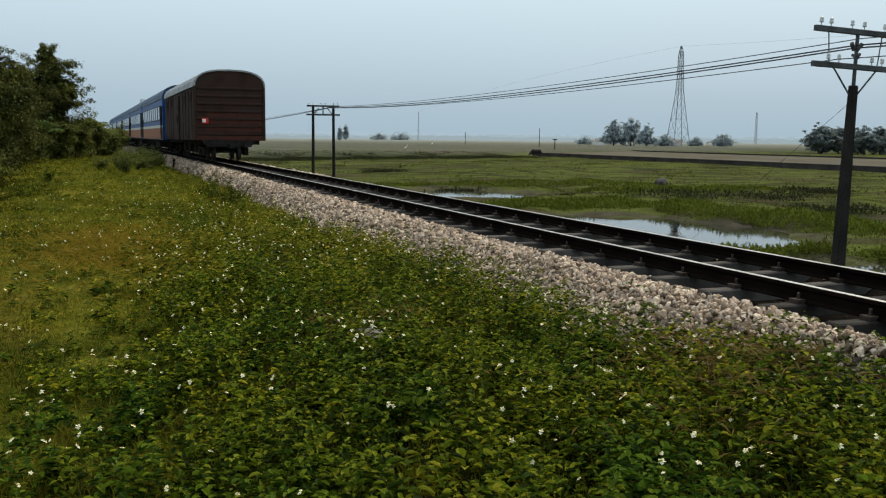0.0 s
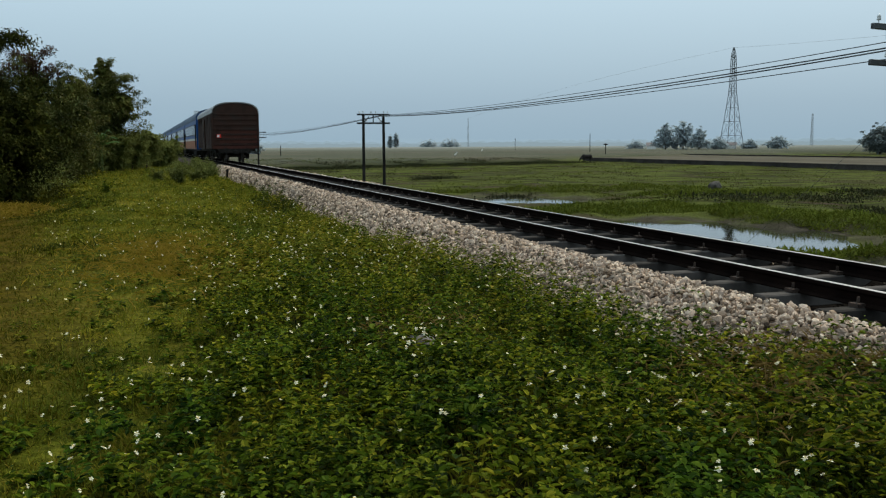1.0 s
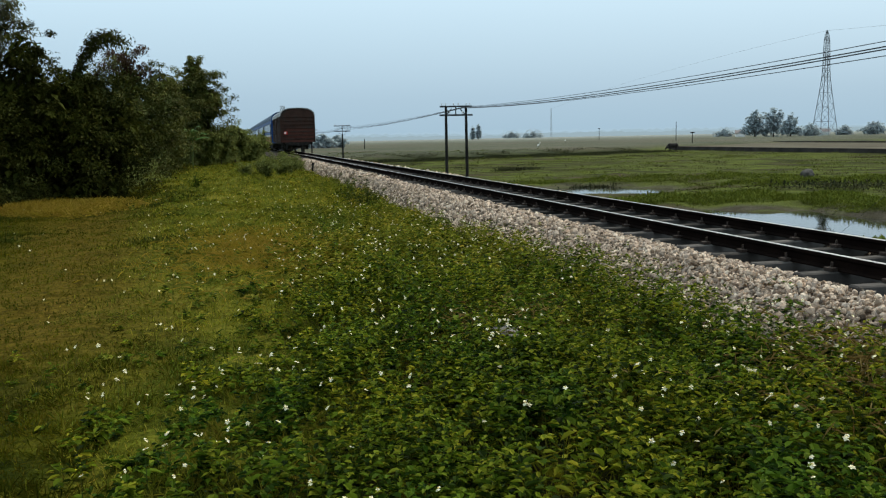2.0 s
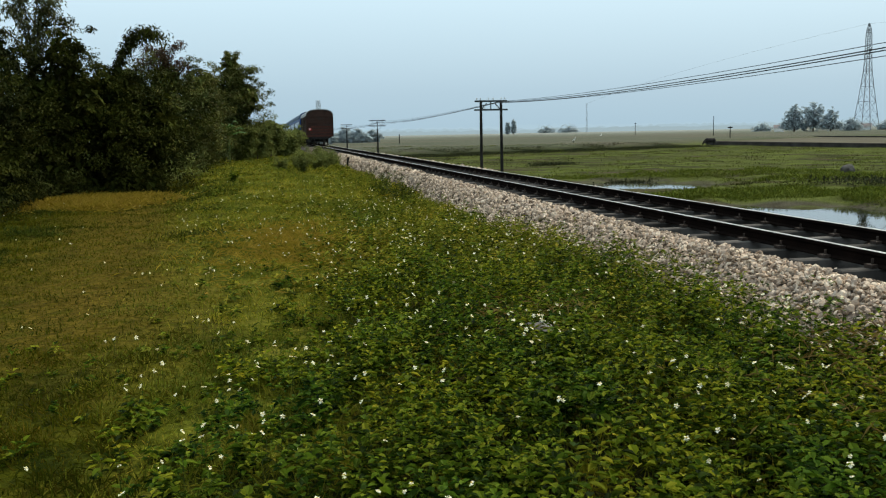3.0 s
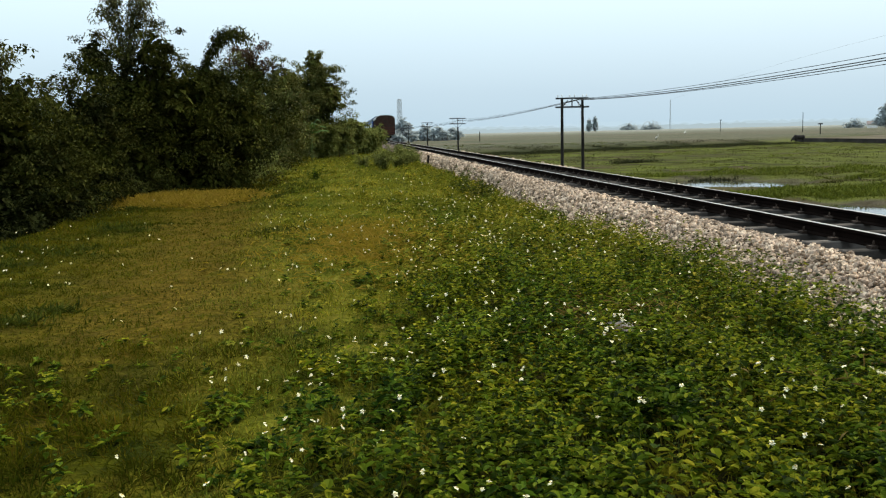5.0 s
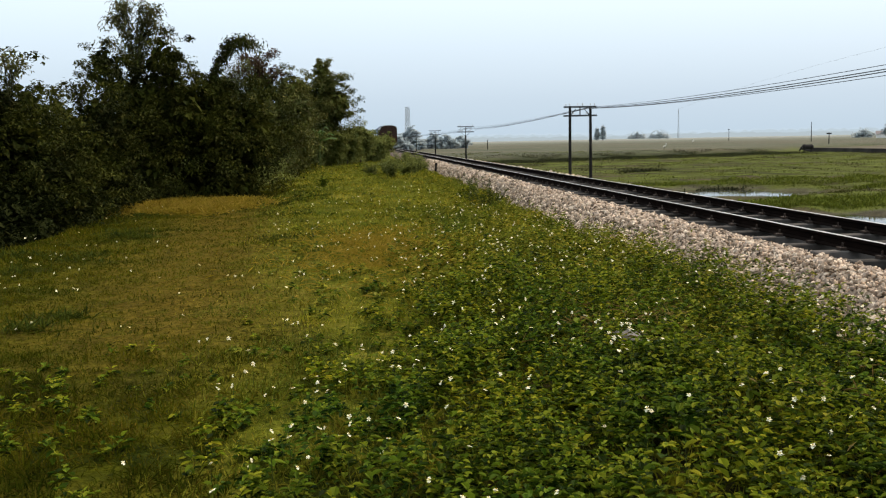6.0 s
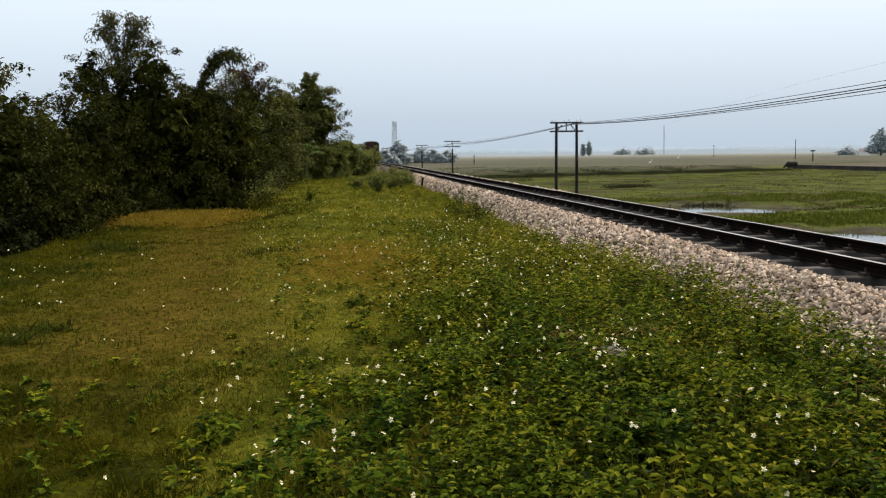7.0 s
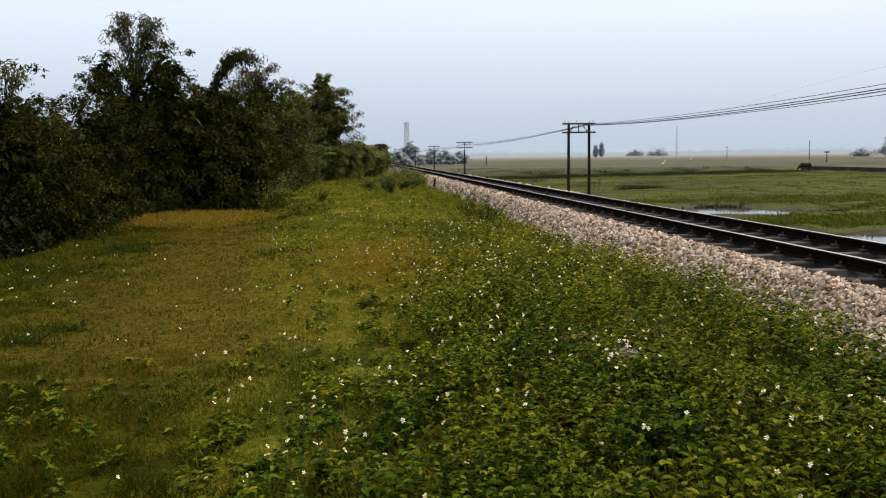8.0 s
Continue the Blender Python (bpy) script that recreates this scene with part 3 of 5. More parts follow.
def baggage_wagon():
    """Its rear end at its origin, 15.2 m long towards +y."""
    w, L = 1.39, 15.2
    wagon = new("baggage_wagon")
    bm = bmesh.new()
    shell(bm, w, 1.02, 3.20, 3.86, 0, L)
    part("body", bm, M_BROWN, wagon, "weathered red-brown steel body")
    roof(wagon, w, 3.18, 3.88, -0.05, L + 0.05, M_ROOF, 0.045)
    for k in range(7):
        bm = bmesh.new()
        z = 3.12 - 0.305 * k
        box(bm, -w + 0.09, w - 0.09, -0.055, 0.01, z - 0.045, z + 0.045)
        bevelled(bm, 0.02, 2)
        part("end_rib", bm, M_BROWN, wagon)
    bm = bmesh.new()
    box(bm, -w + 0.02, w - 0.02, -0.03, 0.0, 1.04, 1.21)
    part("end_panel", bm, M_RUSTRED, wagon, "faded red lower end panel")
    for k in range(3):
        bm = bmesh.new()
        z = 2.49 - 0.295 * k * 1.0 - 0.44
        box(bm, -0.95, w - 0.1, -0.012, 0.0, z - 0.09, z + 0.09)
        part("end_panel", bm, M_RUSTRED, wagon, "faded red end sheet")
    for s in (-1, 1):
        bm = bmesh.new()
        box(bm, s * w - 0.07, s * w + 0.03, -0.06, 0.09, 1.02, 3.20)
        bevelled(bm, 0.015, 1)
        part("corner_post", bm, M_BROWN, wagon)
        for k in range(1, 12):
            y = L * k / 12
            if abs(y - L / 2) < 1.4:
                continue
            bm = bmesh.new()
            box(bm, s * w - 0.02, s * w + 0.05, y - 0.05, y + 0.05, 1.05, 3.10)
            part("side_post", bm, M_BROWN, wagon)
        bm = bmesh.new()
        box(bm, s * (w + 0.035) - 0.035, s * (w + 0.035) + 0.035, L / 2 - 1.1, L / 2 + 1.1, 1.0, 3.0)
        for z in (1.5, 2.0, 2.5):
            box(bm, s * (w + 0.085) - 0.02, s * (w + 0.085) + 0.02, L / 2 - 1.05, L / 2 + 1.05, z - 0.04, z + 0.04)
        door = part("sliding_door", bm, M_BROWN, wagon, "ribbed brown sliding door")
        bm = bmesh.new()
        tube(bm, (s * (w + 0.12), L / 2 - 0.95, 1.75), (s * (w + 0.12), L / 2 - 0.95, 2.15), 0.018, 0.018, 6)
        part("handle", bm, M_UNDER, door)
        for y in (1.6, 4.2, 11.0, 13.6):
            bm = bmesh.new()
            for j in range(4):
                box(bm, s * (w + 0.02) - 0.02, s * (w + 0.02) + 0.02, y - 0.3, y + 0.3, 2.66 + j * 0.08, 2.70 + j * 0.08)
            part("vent", bm, M_UNDER, wagon)
        bm = bmesh.new()
        tube(bm, (s * 0.62, -0.32, 0.92), (s * 0.62, -0.05, 0.92), 0.06, 0.06, 10)
        tube(bm, (s * 0.62, -0.36, 0.92), (s * 0.62, -0.32, 0.92), 0.15, 0.15, 14)
        part("buffer", bm, M_UNDER, wagon)
        bm = bmesh.new()
        for z in (0.45, 0.72):
            box(bm, s * 1.08 - 0.17, s * 1.08 + 0.17, 0.05, 0.25, z - 0.015, z + 0.015)
        for xx in (-0.16, 0.16):
            box(bm, s * 1.08 + xx - 0.012, s * 1.08 + xx + 0.012, 0.13, 0.17, 0.45, 1.03)
        if s < 0:
            part("step", bm, M_UNDER, wagon)
        else:
            bm.free()
    bm = bmesh.new()
    box(bm, -1.15, 1.0, -0.02, 0.2, 0.76, 1.02)
    for v in bm.verts:
        if v.co.z < 0.8:
            v.co.x *= 0.82
    part("buffer_beam", bm, M_UNDER, wagon)
    bm = bmesh.new()
    box(bm, -1.2, 1.2, 0.2, L - 0.2, 0.86, 1.02)
    for y in (5.0, 7.4, 9.4):
        box(bm, -0.9, -0.2, y - 0.6, y + 0.6, 0.48, 0.86)
        box(bm, 0.25, 0.95, y - 0.5, y + 0.5, 0.52, 0.86)
    part("underframe", bm, M_UNDER, wagon)
    bm = bmesh.new()
    box(bm, -0.11, 0.11, -0.5, 0.0, 0.70, 0.90)
    tube(bm, (0.25, -0.1, 0.85), (0.3, -0.18, 0.35), 0.03, 0.03, 6)
    bevelled(bm, 0.015, 1)
    part("coupler", bm, M_UNDER, wagon)
    bm = bmesh.new()
    box(bm, -1.14, -0.88, -0.09, -0.065, 1.70, 1.92)
    sign = part("tail_sign", bm, M_SIGNRED, wagon, "red and white end-of-train plate")
    bm = bmesh.new()
    box(bm, -1.12, -0.98, -0.1, -0.088, 1.74, 1.88)
    part("sign_centre", bm, M_SIGNWHITE, sign)
    sets = bogie(wagon, 2.4) + bogie(wagon, L - 2.4)
    return tagged(wagon, "weathered red-brown baggage wagon with ribbed end, rolling away", "railway wagon", "train cars"), sets


def coach():
    w, L = 1.48, 19.6
    car = new("passenger_coach")
    bm = bmesh.new()
    shell(bm, w, 0.95, 3.25, 4.02, 0, L)
    part("body", bm, M_BLUE, car, "blue painted coach body")
    roof(car, w, 3.22, 4.05, -0.03, L + 0.03, M_COACHROOF, 0.03)
    for s in (-1, 1):
        bm = bmesh.new()
        box(bm, s * (w + 0.008) - 0.008, s * (w + 0.008) + 0.008, 0.02, L - 0.02, 0.97, 1.62)
        part("lower_panel", bm, M_ORANGE, car, "dull orange lower side panel")
        bm = bmesh.new()
        box(bm, s * (w + 0.010) - 0.010, s * (w + 0.010) + 0.010, 0.02, L - 0.02, 1.624, 1.78)
        part("stripe", bm, M_CREAM, car, "cream waist stripe")
        for k in range(9):
            y = 2.4 + k * 1.85
            bm = bmesh.new()
            box(bm, s * (w + 0.014) - 0.014, s * (w + 0.014) + 0.014, y - 0.62, y + 0.62, 2.04, 2.88)
            win = part("window", bm, M_STEEL, car)
            bm = bmesh.new()
            for d in (-0.3, 0.3):
                box(bm, s * (w + 0.03) - 0.004, s * (w + 0.03) + 0.004, y + d - 0.27, y + d + 0.27, 2.10, 2.82)
            part("pane", bm, M_GLASS, win)
        for y in (0.75, L - 0.75):
            bm = bmesh.new()
            box(bm, s * (w + 0.02) - 0.02, s * (w + 0.02) + 0.02, y - 0.36, y + 0.36, 1.0, 2.85)
            box(bm, s * (w + 0.08) - 0.02, s * (w + 0.08) + 0.02, y - 0.44, y - 0.40, 1.2, 2.3)
            part("door", bm, M_UNDER, car)
    for y in (-0.25, L):
        bm = bmesh.new()
        box(bm, -0.5, 0.5, y, y + 0.25, 1.0, 3.05)
        bevelled(bm, 0.04, 1)
        part("gangway", bm, M_UNDER, car)
    for k in range(6):
        bm = bmesh.new()
        box(bm, -0.25, 0.25, 2 + k * 3.1, 2.5 + k * 3.1, 4.0, 4.16)
        bevelled(bm, 0.05, 1)
        part("roof_vent", bm, M_ROOF, car)
    bm = bmesh.new()
    box(bm, -1.2, 1.2, 0.2, L - 0.2, 0.80, 0.95)
    box(bm, -1.1, 1.1, 7.5, 11.5, 0.45, 0.80)
    part("underframe", bm, M_UNDER, car)
    bogie(car, 2.7)
    bogie(car, L - 2.7)
    return tagged(car, "blue passenger coach with cream stripe and orange skirt", "railway coach", "train cars")


SPEED, START = 20.2, 39.5
wagon, wagon_sets = baggage_wagon()
first = coach()
cars = [(wagon, 0.0), (first, 16.0)]
for k in range(1, 6):
    cars.append((copy_thing(first, pose(TRACK_X, START + 16.0 + k * 20.4, 0)), 16.0 + k * 20.4))
rolling = [(c, d, [o for o in c.children_recursive if o.name.startswith("wheelset")]) for c, d in cars]

# ---------------------------------------------------------------- plants
M_HERB = surface("herb_leaf", [(0.006, 0.013, 0.001), (0.030, 0.055, 0.003), (0.090, 0.130, 0.007), (0.19, 0.20, 0.016)], pick="island", rough=0.6, scale=3, fine=60, bump=0, leafy=0.28, fine_mix=0.3, spec=0.025, patch=(1.1, (0.6, 0.78, 0.8), (1.45, 1.2, 0.8), 1))
M_HERBPALE = surface("yellowing_herb_leaf", [(0.036, 0.046, 0.004), (0.098, 0.112, 0.010), (0.18, 0.186, 0.019), (0.27, 0.225, 0.035)], pick="island", rough=0.6, scale=3, fine=60, bump=0, leafy=0.28, fine_mix=0.3, spec=0.02, patch=(0.9, (0.65, 0.8, 0.8), (1.35, 1.2, 0.9), 1))
M_BLADE = surface("grass_blade", [(0.027, 0.036, 0.002), (0.055, 0.062, 0.003), (0.085, 0.083, 0.006), (0.11, 0.08, 0.010)], pick="island", rough=0.6, scale=2, fine=60, bump=0, leafy=0.25, fine_mix=0.3, spec=0.01, patch=(0.7, (0.55, 0.65, 0.7), (1.25, 1.15, 1.0), 1))
M_FRESHBLADE = surface("fresh_grass_blade", [(0.065, 0.077, 0.006), (0.13, 0.14, 0.011), (0.185, 0.185, 0.018), (0.24, 0.19, 0.028)], pick="island", rough=0.55, scale=2, fine=60, bump=0, leafy=0.3, fine_mix=0.3, spec=0.06, patch=(0.8, (0.6, 0.75, 0.8), (1.3, 1.2, 1.0), 1))
M_TUSSOCK = surface("tussock_blade", [(0.02, 0.032, 0.004), (0.045, 0.06, 0.007), (0.085, 0.095, 0.012)], pick="island", rough=0.6, scale=2, bump=0, leafy=0.2, spec=0.04)
M_DRY = surface("dry_grass", [(0.13, 0.08, 0.02), (0.25, 0.165, 0.05), (0.36, 0.27, 0.10)], pick="island", rough=0.8, scale=3, fine=60, bump=0, leafy=0.2, spec=0.03)
M_GOLD = surface("yellowed_grass", [(0.21, 0.155, 0.014), (0.33, 0.24, 0.026), (0.40, 0.27, 0.05)], pick="island", rough=0.8, scale=3, fine=60, bump=0, leafy=0.2, spec=0.03)
M_PETAL = surface("white_petal", [(0.76, 0.70, 0.46), (0.88, 0.84, 0.64)], pick="island", rough=0.7, scale=20, bump=0, leafy=0.2, fine_mix=0.1)
M_PISTIL = surface("yellow_flower_heart", [(0.45, 0.28, 0.02), (0.6, 0.4, 0.04)], pick="island", rough=0.8, bump=0)
M_STEM = surface("green_stem", [(0.03, 0.05, 0.012), (0.06, 0.08, 0.02)], pick="island", rough=0.7, bump=0)
M_TREE = surface("tree_leaf", [(0.05, 0.065, 0.018), (0.08, 0.095, 0.026), (0.11, 0.12, 0.035), (0.13, 0.12, 0.045)], pick="island", rough=0.6, scale=0.5, fine=30, bump=0, leafy=0.2, fine_mix=0.4, spec=0.04, patch=(0.9, (0.6, 0.65, 0.7), (1.35, 1.25, 1.0), 1))
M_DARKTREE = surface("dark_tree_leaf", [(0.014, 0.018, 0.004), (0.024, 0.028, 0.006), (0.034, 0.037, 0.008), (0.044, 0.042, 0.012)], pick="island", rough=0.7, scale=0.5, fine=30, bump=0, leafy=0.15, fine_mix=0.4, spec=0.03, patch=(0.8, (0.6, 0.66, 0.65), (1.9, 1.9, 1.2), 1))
# Shade below the trees is put into this near-black shrub leaf colour.
M_SHADELEAF = surface("shade_dark_leaf", [(0.006, 0.009, 0.002), (0.014, 0.018, 0.004), (0.026, 0.030, 0.007)], pick="island", rough=0.7, scale=0.5, fine=30, bump=0, leafy=0.1, fine_mix=0.4, spec=0.02)
M_BAMBOO = surface("bamboo_leaf", [(0.06, 0.07, 0.02), (0.10, 0.105, 0.035), (0.15, 0.135, 0.055)], pick="island", rough=0.6, scale=0.8, fine=30, bump=0, leafy=0.25, spec=0.03)
M_BUSH = surface("bush_leaf", [(0.085, 0.105, 0.026), (0.15, 0.17, 0.045), (0.20, 0.21, 0.065)], pick="island", rough=0.6, scale=0.7, fine=30, bump=0, leafy=0.35, spec=0.03)
M_BROWNLEAF = surface("withered_leaf", [(0.05, 0.03, 0.018), (0.10, 0.06, 0.036)], pick="island", rough=0.8, bump=0, leafy=0.15, spec=0.03)
M_BANANA = surface("banana_leaf", [(0.035, 0.075, 0.018), (0.08, 0.14, 0.03)], pick="island", rough=0.45, scale=2, fine=20, leafy=0.3, bump=0.1)
M_BARK = surface("bark", [(0.035, 0.028, 0.022), (0.08, 0.065, 0.05)], rough=0.9, scale=3, fine=30, bump=0.6)
RNG = np.random.RandomState(21)


def leaves(p, a, pitch, length, width, droop=0.25, fold=0.2):
    """Folded two-sided leaves (two triangles each) from base points, headings, pitches (radians), lengths and widths."""
    n = len(p)
    d = np.stack([np.cos(a) * np.cos(pitch), np.sin(a) * np.cos(pitch), np.sin(pitch)], 1)
    s = np.stack([-np.sin(a), np.cos(a), np.zeros(n)], 1)
    up = np.cross(d, s)
    length, width = np.broadcast_to(length, n)[:, None], np.broadcast_to(width, n)[:, None]
    mid = p + d * length * 0.45 - np.array([0, 0, 1.0]) * length * droop * 0.3
    v = np.stack([p, mid + s * width * 0.5 + up * width * fold, p + d * length - np.array([0, 0, 1.0]) * length * droop, mid - s * width * 0.5 + up * width * fold], 1).reshape(-1, 3)
    k = np.arange(n)[:, None] * 4
    f = np.concatenate([k + [0, 1, 2], k + [0, 2, 3]], 1).reshape(-1, 3)
    return v, f


def ovals(p, a, pitch, length, width):
    """Oval leaves of four triangles, for plants close by."""
    n = len(p)
    d = np.stack([np.cos(a) * np.cos(pitch), np.sin(a) * np.cos(pitch), np.sin(pitch)], 1)
    s = np.stack([-np.sin(a), np.cos(a), np.zeros(n)], 1)
    up = np.cross(d, s)
    length, width = np.broadcast_to(length, n)[:, None], np.broadcast_to(width, n)[:, None]
    z = np.array([0, 0, 1.0])
    lo, hi, tip = p + d * length * 0.28, p + d * length * 0.66 - z * length * 0.06, p + d * length - z * length * 0.2
    ring = [p, lo + s * width * 0.44 + up * width * 0.16, hi + s * width * 0.40 + up * width * 0.16, tip, hi - s * width * 0.40 + up * width * 0.16, lo - s * width * 0.44 + up * width * 0.16]
    k = np.arange(n)[:, None] * 6
    f = np.concatenate([k + [0, 1, 2], k + [0, 2, 3], k + [0, 3, 4], k + [0, 4, 5]], 1).reshape(-1, 3)
    return np.stack(ring, 1).reshape(-1, 3), f


def joined(sets):
    vs, fs, off = [], [], 0
    for v, f in sets:
        vs.append(v)
        fs.append(f + off)
        off += len(v)
    return np.concatenate(vs), np.concatenate(fs)


def plan(y0, y1, per_m2, keep):
    """Random points of the verge in a stretch along the track."""
    x0, x1 = -0.5 * max(y1, 6) - 1.2, 4.7
    n = int((x1 - x0) * (y1 - y0) * per_m2)
    x, y = RNG.uniform(x0, x1, n), RNG.uniform(y0, y1, n)
    ok = (x > -0.5 * np.maximum(y, 6) - 1.2) & (x < ballast_edge(y) + 0.12 * RNG.randn(n)) & (x > verge_edge(y) - 1.5)
    x, y = x[ok], y[ok]
    ok = RNG.rand(len(x)) < keep(x, y)
    return x[ok], y[ok]


def cover(x, y):
    """How high the plants stand."""
    h = 0.06 + 0.05 * waves(x, y, 36, 0.8) + 0.24 * lush(x, y) + 0.10 * smoothstep(2.2, 3.6, x) * (1 - smoothstep(10, 16, y)) + 0.08 * waves(x, y, 32, 1.1) + 0.07 * waves(x, y, 33, 0.45)
    return np.clip(h * (1 - 0.8 * path_mask(x, y)), 0.02, 0.5)


def herbs():
    """Whorls of five leaflets on short stems, in clumps with gaps between."""
    green, pale = [], []
    for y0, y1, dens, size in ((-5, 2.6, 75, 1.7), (2.6, 6, 280, 1.12), (6, 9.5, 220, 1.2), (9.5, 15, 110, 1.5), (15, 24, 50, 1.7), (24, 48, 20, 2.2)):
        x, y = plan(y0, y1, dens, lambda x, y: np.clip(0.15 * fresh(x, y) + 0.25 * waves(x, y, 38, 1.0) * smoothstep(-2.5, 0.5, x) + lush(x, y) * (0.5 + 0.95 * waves(x, y, 34, 0.42) + 0.4 * waves(x, y, 35, 1.3)), 0, 1) * (1 - path_mask(x, y)) + 0.6 * np.exp(-((x - ballast_edge(y) + 0.2) / 0.25) ** 2) * (y < 14))
        h = cover(x, y) * RNG.uniform(0.45, 1.35, len(x))
        z = ground_z(x, y)
        lx, ly = RNG.randn(len(x)) * 0.03, RNG.randn(len(x)) * 0.03
        kind = RNG.uniform(0.7, 1.25, len(x)) * size
        old = RNG.rand(len(x)) < 0.85 * smoothstep(6.5, 13, y + 1.5 * waves(x, y, 40, 2.5))
        for lev, part_h, grow in ((0, 0.5, 1.15), (1, 0.78, 1.1), (2, 1.0, 0.8)):
            turn = RNG.uniform(0, 6.283, len(x))
            for k in range(5):
                a = turn + k * 1.2566 + RNG.randn(len(x)) * 0.2
                p = np.stack([x + lx * part_h, y + ly * part_h, z + h * part_h], 1) + RNG.randn(len(x), 3) * 0.012 * size
                big = RNG.uniform(0.028, 0.055, len(x)) * kind * grow
                up, wide = RNG.uniform(-0.4, 0.55, len(x)) + 0.12 * lev, big * RNG.uniform(0.48, 0.7, len(x))
                for sets, own in ((green, ~old), (pale, old)):
                    if y1 < 7:
                        sets.append(ovals(p[own], a[own], up[own], big[own], wide[own]))
                    else:
                        sets.append(leaves(p[own], a[own], up[own], big[own], wide[own], 0.2, 0.25))
    for sets, mat, label in ((green, M_HERB, "thick low green herbs beside the track"), (pale, M_HERBPALE, "yellowing low herbs among grass on the verge")):
        v, f = joined(sets)
        tagged(new("herbs", np_mesh("herbs", v, f, mat)), label, "weeds", kind="stuff")


def grass():
    worn, green = [], []
    for y0, y1, dens, size in ((-5, 2.6, 350, 1.6), (2.6, 8, 2500, 0.9), (8, 14, 1200, 1.1), (14, 24, 700, 1.6), (24, 62, 260, 2.3)):
        x, y = plan(y0, y1, dens, lambda x, y: np.clip(1.0 - 0.75 * lush(x, y), 0, 1) * np.clip(0.75 + 0.6 * waves(x, y, 37, 0.9), 0.15, 1) * (1 - 0.6 * path_mask(x, y)))
        a = RNG.uniform(0, 6.283, len(x))
        big = (0.05 + 0.6 * cover(x, y)) * RNG.uniform(0.6, 1.4, len(x)) * size ** 0.5
        p = np.stack([x, y, ground_z(x, y) - 0.01], 1)
        up = RNG.uniform(0.5, 1.45, len(x))
        g = RNG.rand(len(x)) < fresh(x, y)
        worn.append(leaves(p[~g], a[~g], up[~g], big[~g], 0.009 * size, 0.3, 0.1))
        green.append(leaves(p[g], a[g], up[g], big[g], 0.009 * size, 0.3, 0.1))
    for sets, mat, label in ((worn, M_BLADE, "short worn olive grass on the trodden verge"), (green, M_FRESHBLADE, "fresh yellow-green grass towards the track")):
        v, f = joined(sets)
        tagged(new("grass", np_mesh("grass", v, f, mat)), label, "grass", kind="stuff")


def tussocks():
    """Darker tufts dotted over the worn lawn and along its edge."""
    sets = []
    for k in range(90):
        cy = RNG.uniform(8, 29)
        cx = RNG.uniform(float(verge_edge(np.array([cy]))[0]) - 0.2, -1.0)
        if RNG.rand() < 1.2 * path_mask(np.array([cx]), np.array([cy]))[0]:
            continue
        n, r = RNG.randint(60, 160), RNG.uniform(0.12, 0.4)
        x, y = cx + r * RNG.randn(n), cy + r * 0.6 * RNG.randn(n)
        p = np.stack([x, y, ground_z(x, y) - 0.01], 1)
        sets.append(leaves(p, RNG.uniform(0, 6.283, n), RNG.uniform(0.4, 1.4, n), RNG.uniform(0.10, 0.26, n), 0.018, 0.35, 0.15))
    v, f = joined(sets)
    tagged(new("tussocks", np_mesh("tussocks", v, f, M_TUSSOCK)), "dark green grass tussocks dotted over the lawn", "grass", kind="stuff")


def tuft(name, label, cx, cy, rx, ry, n, length, mat, flat=0.5):
    x, y = cx + rx * 0.5 * RNG.randn(n), cy + ry * 0.5 * RNG.randn(n)
    a = RNG.uniform(0, 6.283, n)
    big = length * RNG.uniform(0.5, 1.2, n)
    p = np.stack([x, y, ground_z(x, y) + cover(x, y) * flat], 1)
    v, f = leaves(p, a, RNG.uniform(0.2, 1.3, n), big, 0.006 + 0.008 * length, 0.45, 0.1)
    tagged(new(name, np_mesh(name, v, f, mat)), label, "grass", kind="stuff")


